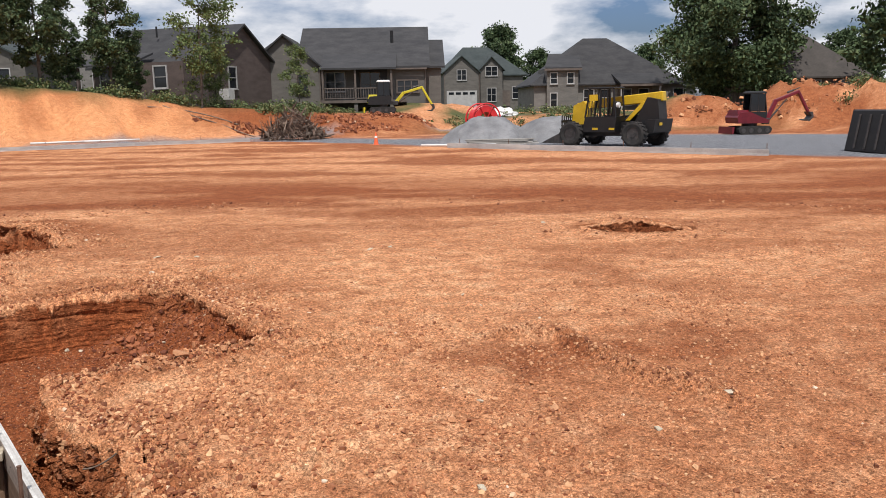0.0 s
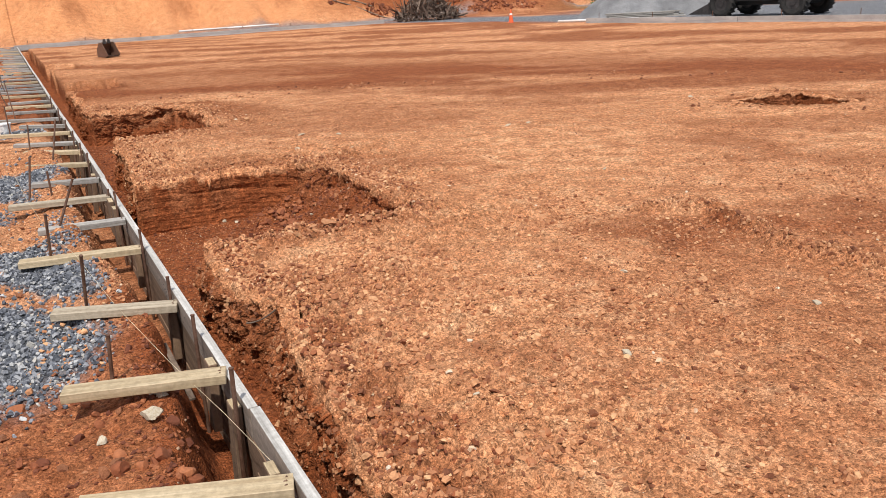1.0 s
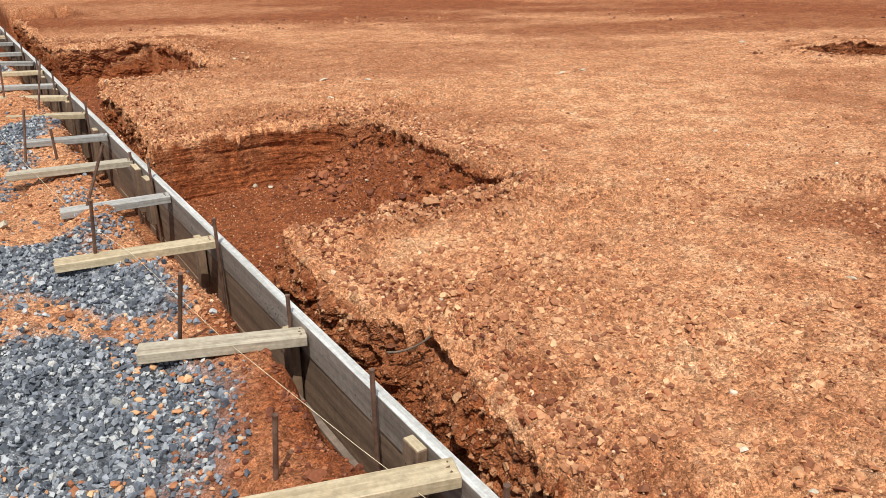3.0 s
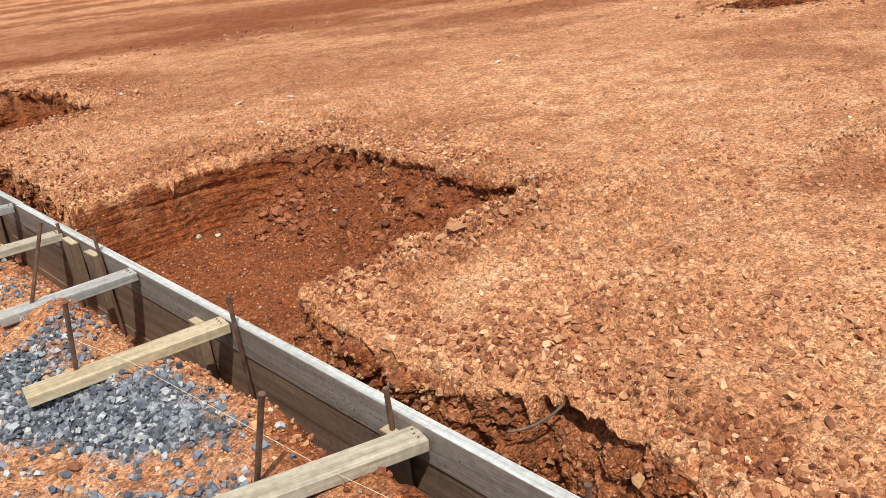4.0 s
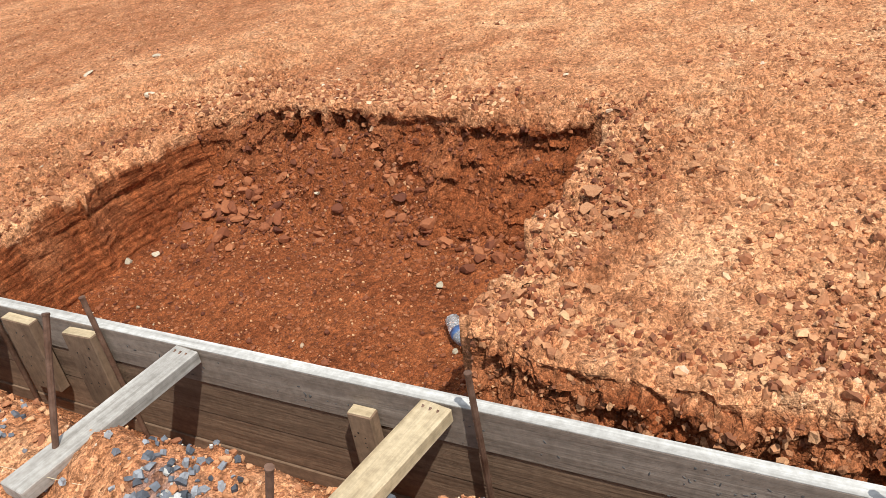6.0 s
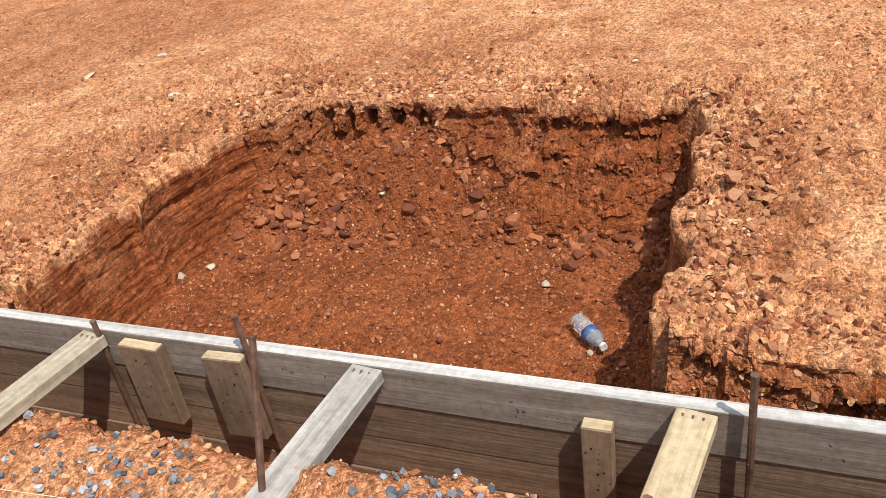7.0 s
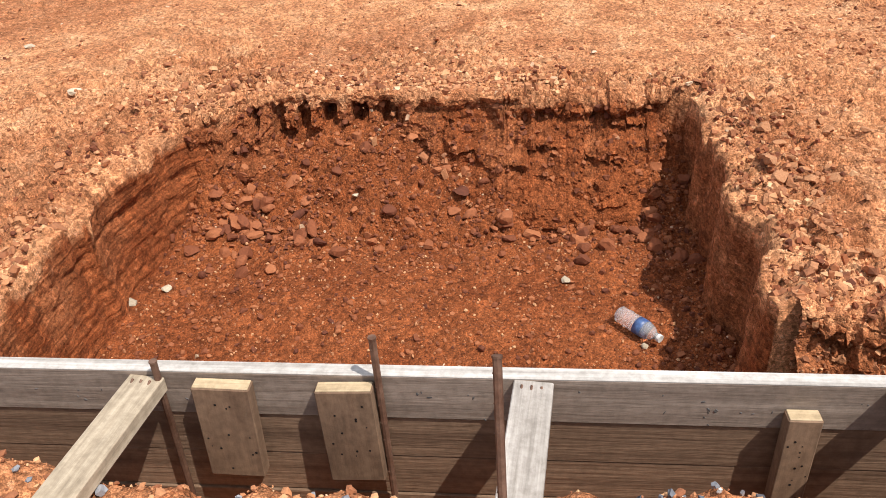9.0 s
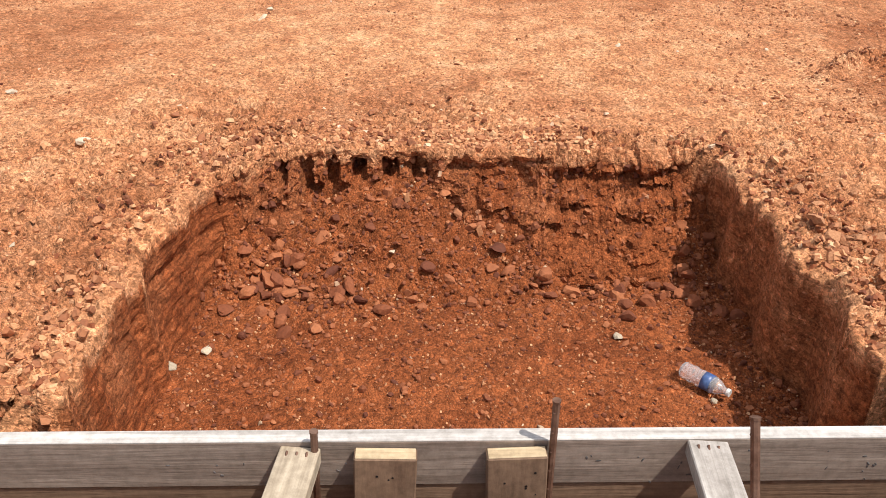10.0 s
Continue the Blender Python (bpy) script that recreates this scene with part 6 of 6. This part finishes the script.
def porch_house():
    h = thing("house", far_pose(29.7, 58.9, 2, 0.0, 1.75), "grey house with dark shingle roof and railed back porch", "house", "houses")
    body(h, -2.4, 3.1, 0.0, 10.0, 3.35, WALL_GREY, 2.35, "y")
    gable_roof(h, -2.4, 3.1, 0.0, 8.0, 3.35, 2.35, "y", SHINGLE)
    body(h, 3.1, 11.7, 1.4, 12.0, 3.35, WALL_GREY, 3.5, "x")
    gable_roof(h, 1.4, 11.7, 1.4, 12.0, 3.35, 3.4, "x", SHINGLE)
    body(h, 11.7, 13.0, 3.0, 11.0, 3.35, WALL_GREY, 2.3, "x")
    gable_roof(h, 11.8, 13.0, 3.0, 11.0, 3.35, 2.3, "x", SHINGLE)
    window(h, pose(1.75, 0, 1.15), 0.85, 1.55, trim=TRIM_DARK)
    window(h, pose(4.2, 1.4, 1.35), 1.55, 1.45, 2)
    window(h, pose(10.2, 1.4, 1.2), 1.7, 0.9, 3, TRIM_DARK)
    porch = part("porch", box(B(), (6.6, 0.4, 0.45), (7.0, 2.1, 0.22)), TRIM_DARK, h)
    # black panel on the wall: the porch's shade put in as colour
    part("recess", box(B(), (7.2, 1.36, 2.0), (2.6, 0.08, 2.6)), BLACK, porch, "black panel coloured as the shade inside the porch")
    window(h, pose(7.1, 1.32, 0.85), 1.5, 1.9, 2, TRIM_DARK)
    pr = B()
    hull(pr, [(3.2, -0.75, 2.95), (9.3, -0.75, 2.95), (9.3, -0.75, 3.1), (3.2, -0.75, 3.1), (3.2, 2.6, 4.35), (9.3, 2.6, 4.35), (3.2, 2.6, 4.2), (9.3, 2.6, 4.2)])
    part("porch_roof", pr, SHINGLE, porch)
    for x in (3.4, 6.0, 8.9):
        part("post", box(B(), (x, -0.5, 1.75), (0.16, 0.16, 2.5), None, 0.01), TRIM_DARK, porch)
        part("pier", box(B(), (x, -0.4, 0.0), (0.3, 0.3, 1.0)), WALL_GREY, porch)
    for z in (0.7, 1.5):
        part("rail", box(B(), (6.1, -0.55, z), (5.4, 0.06, 0.08)), TRIM_DARK, porch)
    for k in range(26):
        part("baluster", box(B(), (3.55 + 0.205 * k, -0.55, 1.1), (0.04, 0.04, 0.8)), TRIM_DARK, porch)
    part("vent_pipe", rod(B(), (8.9, 4.4, 4.8), (8.9, 4.4, 6.4), 0.14, n=10), BLACK, h)
    for x in (3.15, 11.65):
        part("downpipe", rod(B(), (x, -0.04 + (1.4 if x > 5 else 0), 0), (x, -0.04 + (1.4 if x > 5 else 0), 3.2), 0.05, n=6), TRIM_DARK, h)
    part("gutter", box(B(), (10.4, 0.98, 3.05), (2.8, 0.13, 0.13)), TRIM_DARK, h)
    return h


def brick_house():
    h = thing("house", far_pose(16.6, 63.6, -20, 0.0, 2.4), "brown brick house with dark shingle roof behind trees", "house", "houses")
    body(h, 0, 10.2, 0, 9.0, 2.6, WALL_BROWN, 2.9, "x")
    gable_roof(h, 0, 10.2, 0, 9.0, 2.6, 2.9, "x", SHINGLE)
    body(h, 6.6, 10.2, -2.6, 1.0, 2.6, WALL_BROWN)
    pr = B()
    hull(pr, [(0.5, -2.4, 2.45), (5.5, -2.4, 2.45), (0.5, 0.2, 3.5), (5.5, 0.2, 3.5), (0.5, 0.2, 3.35), (5.5, 0.2, 3.35), (0.5, -2.4, 2.58), (5.5, -2.4, 2.58)])
    part("porch_roof", pr, SHINGLE, h)
    for x in (0.7, 5.3):
        part("post", box(B(), (x, -2.2, 1.2), (0.2, 0.2, 2.5)), WALL_BROWN, h)
    window(h, pose(3.0, 0, 0.9), 0.9, 1.5)
    window(h, pose(1.2, 0, 0.9), 0.9, 1.5)
    window(h, pose(8.3, -2.6, 0.9), 1.0, 1.4)
    window(h, pose(10.2, 3.0, 0.9) @ SIDE, 0.9, 1.5)
    part("ac_unit", box(B(), (10.9, 1.2, 0.4), (0.8, 0.8, 0.8), None, 0.03), CONCRETE, h)
    for k in range(2):
        rod_ = part("vent_pipe", rod(B(), (2 + 2 * k, 2.6, 4.8), (2 + 2 * k, 2.6, 5.6), 0.07, n=8), BLACK, h)
    return h


def garage_house():
    h = thing("house", far_pose(74.0, 93.8, 8, 0.0, 1.6), "grey gabled house with a white garage door", "house", "houses")
    body(h, 0, 5.2, 0, 9, 5.2, WALL_GREY, 2.2, "y")
    gable_roof(h, 0, 5.2, 0, 9, 5.2, 2.2, "y", SHINGLE_GREEN)
    body(h, 5.2, 12.5, 2, 11, 4.6, WALL_GREY)
    hip_roof(h, 0.5, 12.8, 2, 12, 4.6, 4.6, (4.0, 8.0), SHINGLE_GREEN)
    body(h, 5.6, 9.0, 0.8, 4, 5.6, WALL_GREY, 1.7, "y")
    gable_roof(h, 5.6, 9.0, 0.8, 4, 5.6, 1.7, "y", SHINGLE_GREEN)
    g = part("garage_door", box(B(), (2.6, -0.03, 1.2), (4.6, 0.08, 2.4)), TRIM, h)
    for k in range(4):
        part("light", box(B(), (1.0 + 1.06 * k, -0.08, 2.0), (0.75, 0.03, 0.35)), GLASS, g)
    window(h, pose(2.6, 0, 4.0), 1.3, 1.4, 2)
    window(h, pose(7.3, 0.8, 4.6), 1.7, 1.3, 2)
    window(h, pose(7.3, 0.8, 0.8), 1.3, 1.9, 2)
    window(h, pose(11.3, 2, 1.2), 0.9, 1.7)
    part("door", box(B(), (9.8, 1.95, 1.2), (1.3, 0.1, 2.4)), TRIM_DARK, h)
    for s in (-0.05, 5.25):
        part("corner_pipe", rod(B(), (s, -0.08, 0), (s, -0.08, 5), 0.06, n=6), TRIM_DARK, h)
    return h


def hip_house():
    h = thing("house", far_pose(57.6, 58.3, 3, 0.0, 0.8), "pale grey house with a tall hipped shingle roof", "house", "houses")
    body(h, 0, 15.4, 0, 11, 2.75, WALL_STONE)
    hip_roof(h, 0, 15.4, 0, 11, 2.75, 5.1, (6.2, 8.8), SHINGLE)
    body(h, 1.2, 4.4, -0.6, 4.5, 4.5, WALL_STONE)
    w = B()
    hull(w, [(0.9, -0.9, 4.4), (4.7, -0.9, 4.4), (0.9, -0.9, 4.55), (4.7, -0.9, 4.55), (2.2, 4.0, 6.2), (5.4, 4.0, 6.2), (2.2, 4.0, 6.0), (5.4, 4.0, 6.0)])
    part("dormer_roof", w, SHINGLE, h)
    part("dormer_trim", box(B(), (2.8, -0.9, 4.35), (3.8, 0.12, 0.2)), TRIM_DARK, h)
    for x, z, ww, hh in ((1.9, 3.0, 0.6, 1.0), (3.6, 3.0, 0.6, 1.0), (1.9, 0.7, 0.6, 1.3)):
        window(h, pose(x, -0.6, z), ww, hh)
    pr = B()
    hull(pr, [(8.4, -2.0, 2.7), (12.5, -2.0, 2.7), (8.4, -2.0, 2.85), (12.5, -2.0, 2.85), (8.0, 2.0, 4.4), (12.6, 2.0, 4.4), (8.0, 2.0, 4.2), (12.6, 2.0, 4.2)])
    part("porch_roof", pr, SHINGLE, h)
    part("eave_trim", box(B(), (10.5, -2.0, 2.68), (4.3, 0.1, 0.22)), TRIM_DARK, h)
    for x in (8.5, 12.4):
        part("post", box(B(), (x, -1.9, 1.3), (0.2, 0.2, 2.8)), TRIM, h)
    # dark panel over the pale wall, painting in the shade under the porch roof
    part("recess", box(B(), (10.4, -0.03, 1.4), (3.6, 0.06, 2.6)), TRIM_DARK, h, "dark brown panel coloured as the shaded porch wall")
    for x in (5.6, 7.3, 9.5, 11.3, 14.9):
        window(h, pose(x, -0.06, 0.75), 0.95, 1.55)
    part("vent_pipe", rod(B(), (11.6, 3.2, 4.7), (11.6, 3.2, 5.9), 0.12, n=8), BLACK, h)
    return h


def simple_house(x, y, turn, z, w, d, high, rise, wall, roof, hip, label):
    h = thing("house", far_pose(x, y, turn, 0.0, z), label, "house", "houses")
    if hip:
        body(h, 0, w, 0, d, high, wall)
        hip_roof(h, 0, w, 0, d, high, rise, (w * 0.4, w * 0.6), roof)
    else:
        body(h, 0, w, 0, d, high, wall, rise, "y")
        gable_roof(h, 0, w, 0, d, high, rise, "y", roof)
    for k in range(3):
        window(h, pose(w * (0.2 + 0.3 * k), 0, 0.9), 0.95, 1.5)
    return h


porch_house()
brick_house()
garage_house()
hip_house()
simple_house(20.0, 89.0, 6, 3.2, 7.5, 9, 3.4, 2.6, WALL_STONE, SHINGLE, False, "pale gabled house half hidden behind trees")
simple_house(7.0, 80.0, 0, 3.0, 9, 9, 3.2, 2.4, WALL_GREY, SHINGLE_GREEN, False, "grey gabled house half hidden behind trees")
simple_house(66.5, 38.5, 4, 1.0, 9.6, 9, 2.6, 4.3, WALL_BROWN, SHINGLE_TAN, True, "brown house with a steep hipped roof behind earth heaps")
simple_house(72.0, 58.5, 0, 0.8, 8.0, 8, 2.6, 2.2, WALL_STONE, SHINGLE, True, "low grey house behind the big tree")
simple_house(36.0, 84.0, 0, 2.0, 10, 9, 3.0, 4.2, WALL_GREY, SHINGLE, True, "grey house with a hipped roof between others")


# ---- trees and weeds ----
def leaf_cloud(name, centres, radii, count, leaf, material, seed, squash=0.8):
    """Small two-sided leaf sprays gathered in clumps, as one mesh."""
    g = np.random.default_rng(seed)
    w = np.asarray(radii) ** 2
    k = g.choice(len(radii), count, p=w / w.sum())
    d = g.normal(size=(count, 3))
    d /= np.linalg.norm(d, axis=1)[:, None]
    rad = np.asarray(radii)[k] * g.random(count) ** 0.6 * g.choice((1.0, 1.0, 1.5), count)
    p = np.asarray(centres)[k] + d * rad[:, None] * np.array([1, 1, squash])
    a = g.normal(size=(count, 3))
    a /= np.linalg.norm(a, axis=1)[:, None]
    b = np.cross(a, g.normal(size=(count, 3)))
    b /= np.linalg.norm(b, axis=1)[:, None]
    s = leaf * g.uniform(0.5, 1.3, count)[:, None]
    v = np.stack([p - a * s, p + b * s * 0.55, p + a * s, p - b * s * 0.55 + 0.15 * s * np.cross(a, b)], 1)
    f = np.arange(count * 4).reshape(-1, 4)
    return mesh_np(name, v.reshape(-1, 3), f, material)


def tree(m, high, spread, trunk_r, clear, leaves, leaf, material, seed, label, thin=False):
    t = thing("tree", m, label, "tree", "trees")
    g = random.Random(seed)
    bm = B()
    lean = Vector((g.uniform(-0.03, 0.03), g.uniform(-0.03, 0.03), 1))
    last = Vector((0, 0, -0.3))
    n = 7
    for k in range(n):
        q = lean * (high * 0.88 * (k + 1) / n) + Vector((g.gauss(0, 0.05), g.gauss(0, 0.05), 0)) * high * 0.08
        rod(bm, last, q, trunk_r * (1 - k / n * 0.85), trunk_r * (1 - (k + 1) / n * 0.85), 8)
        last = q
    centres, radii = [], []
    limbs = 22 if thin else 40
    for k in range(limbs):
        f = clear + (1 - clear) * (k + 0.5) / limbs
        a = k * 2.4 + g.uniform(-0.4, 0.4)
        shape = math.sin(math.pi * min(1, (f - clear) / (1 - clear) * 0.82 + 0.14)) ** 0.7
        out = spread * shape * g.uniform(0.55, 1.08)
        p = lean * (high * f * 0.86)
        q = p + Vector((math.cos(a) * out, math.sin(a) * out, high * 0.07 * g.uniform(0.2, 1.6)))
        rod(bm, p, q, max(0.02, trunk_r * 0.30 * (1.1 - f)), 0.015, 5)
        for s in (1.0, 0.62):
            c = p.lerp(q, s)
            centres.append((c + Vector((g.gauss(0, 0.2), g.gauss(0, 0.2), g.gauss(0, 0.2))))[:])
            radii.append(spread * g.uniform(0.16, 0.36))
    part("trunk", bm, BARK, t)
    crown = leaf_cloud("crown", centres, radii, leaves, leaf, material, seed)
    crown.parent = t
    return t


broad = tree(far_pose(64.7, 40.1), 15.5, 5.8, 0.38, 0.08, 62000, 0.19, LEAF, 1, "tall dark green broadleaf tree behind the machines")
slim = tree(far_pose(18.6, 47.6), 8.6, 2.0, 0.08, 0.20, 6500, 0.10, LEAF_LIGHT, 2, "slender light green tree on top of the bank", True)
small = tree(far_pose(14.2, 50.3), 7.4, 1.6, 0.10, 0.10, 15000, 0.095, LEAF, 3, "dark green young tree on top of the bank", True)
for x, y, s, a in ((10.2, 49.8, 1.1, 60), (7.4, 49.0, 1.25, 140), (12.6, 54.0, 0.7, 200), (15.8, 52.0, 0.6, 300), (5.0, 50.0, 1.3, 20), (1.5, 51.0, 1.2, 100)):
    copy_thing(small, far_pose(x, y, a) @ Matrix.Scale(s, 4))
for x, y, s, a in ((25.6, 48.2, 0.55, 80), (20.9, 50.8, 0.6, 160)):
    copy_thing(slim, far_pose(x, y, a) @ Matrix.Scale(s, 4))
far_tree = tree(far_pose(94.0, 104.0), 15.0, 4.6, 0.35, 0.18, 12000, 0.28, LEAF, 5, "dark green tree far behind the houses")
for x, y, s, a in ((100.0, 100.5, 0.72, 30), (69.0, 26.5, 0.95, 60), (86.0, 66.0, 0.58, 110), (80.5, 70.0, 0.60, 170), (92.0, 60.0, 0.6, 220), (110.0, 50.0, 0.62, 250), (114.0, 42.0, 0.55, 280), (60, 92, 0.45, 20), (118, 56, 0.75, 50), (122, 44, 0.7, 95), (30, 98, 0.6, 130), (12, 95, 1.0, 190), (-6, 85, 0.9, 15)):
    copy_thing(far_tree, far_pose(x, y, a) @ Matrix.Scale(s, 4))


def weeds():
    g = np.random.default_rng(12)
    spots = []
    for _ in range(260):
        x = g.uniform(-14, 33)
        y = float(foot(np.array([x]))[0]) + 5.6 + abs(g.normal(0, 2.6))
        spots.append((x, y, g.uniform(0.2, 0.65) * (1.1 if x < 20 else 0.6)))
    for _ in range(60):
        spots.append((g.uniform(33, 46), g.uniform(36, 46), g.uniform(0.25, 0.6)))
    for _ in range(50):
        spots.append((g.uniform(47, 58), g.uniform(14, 24), g.uniform(0.25, 0.7)))
    for _ in range(30):
        spots.append((g.uniform(21, 27), g.uniform(45, 50), g.uniform(0.3, 0.7)))
    c = np.array([(x, y, ground_z(x, y) + r * 0.4) for x, y, r in spots])
    ob = leaf_cloud("weeds", c, [r for _, _, r in spots], 42000, 0.085, WEEDS, 13, 0.7)
    return tagged(ob, "green and straw-coloured weeds along the bank top", "weeds", kind="stuff")


weeds()
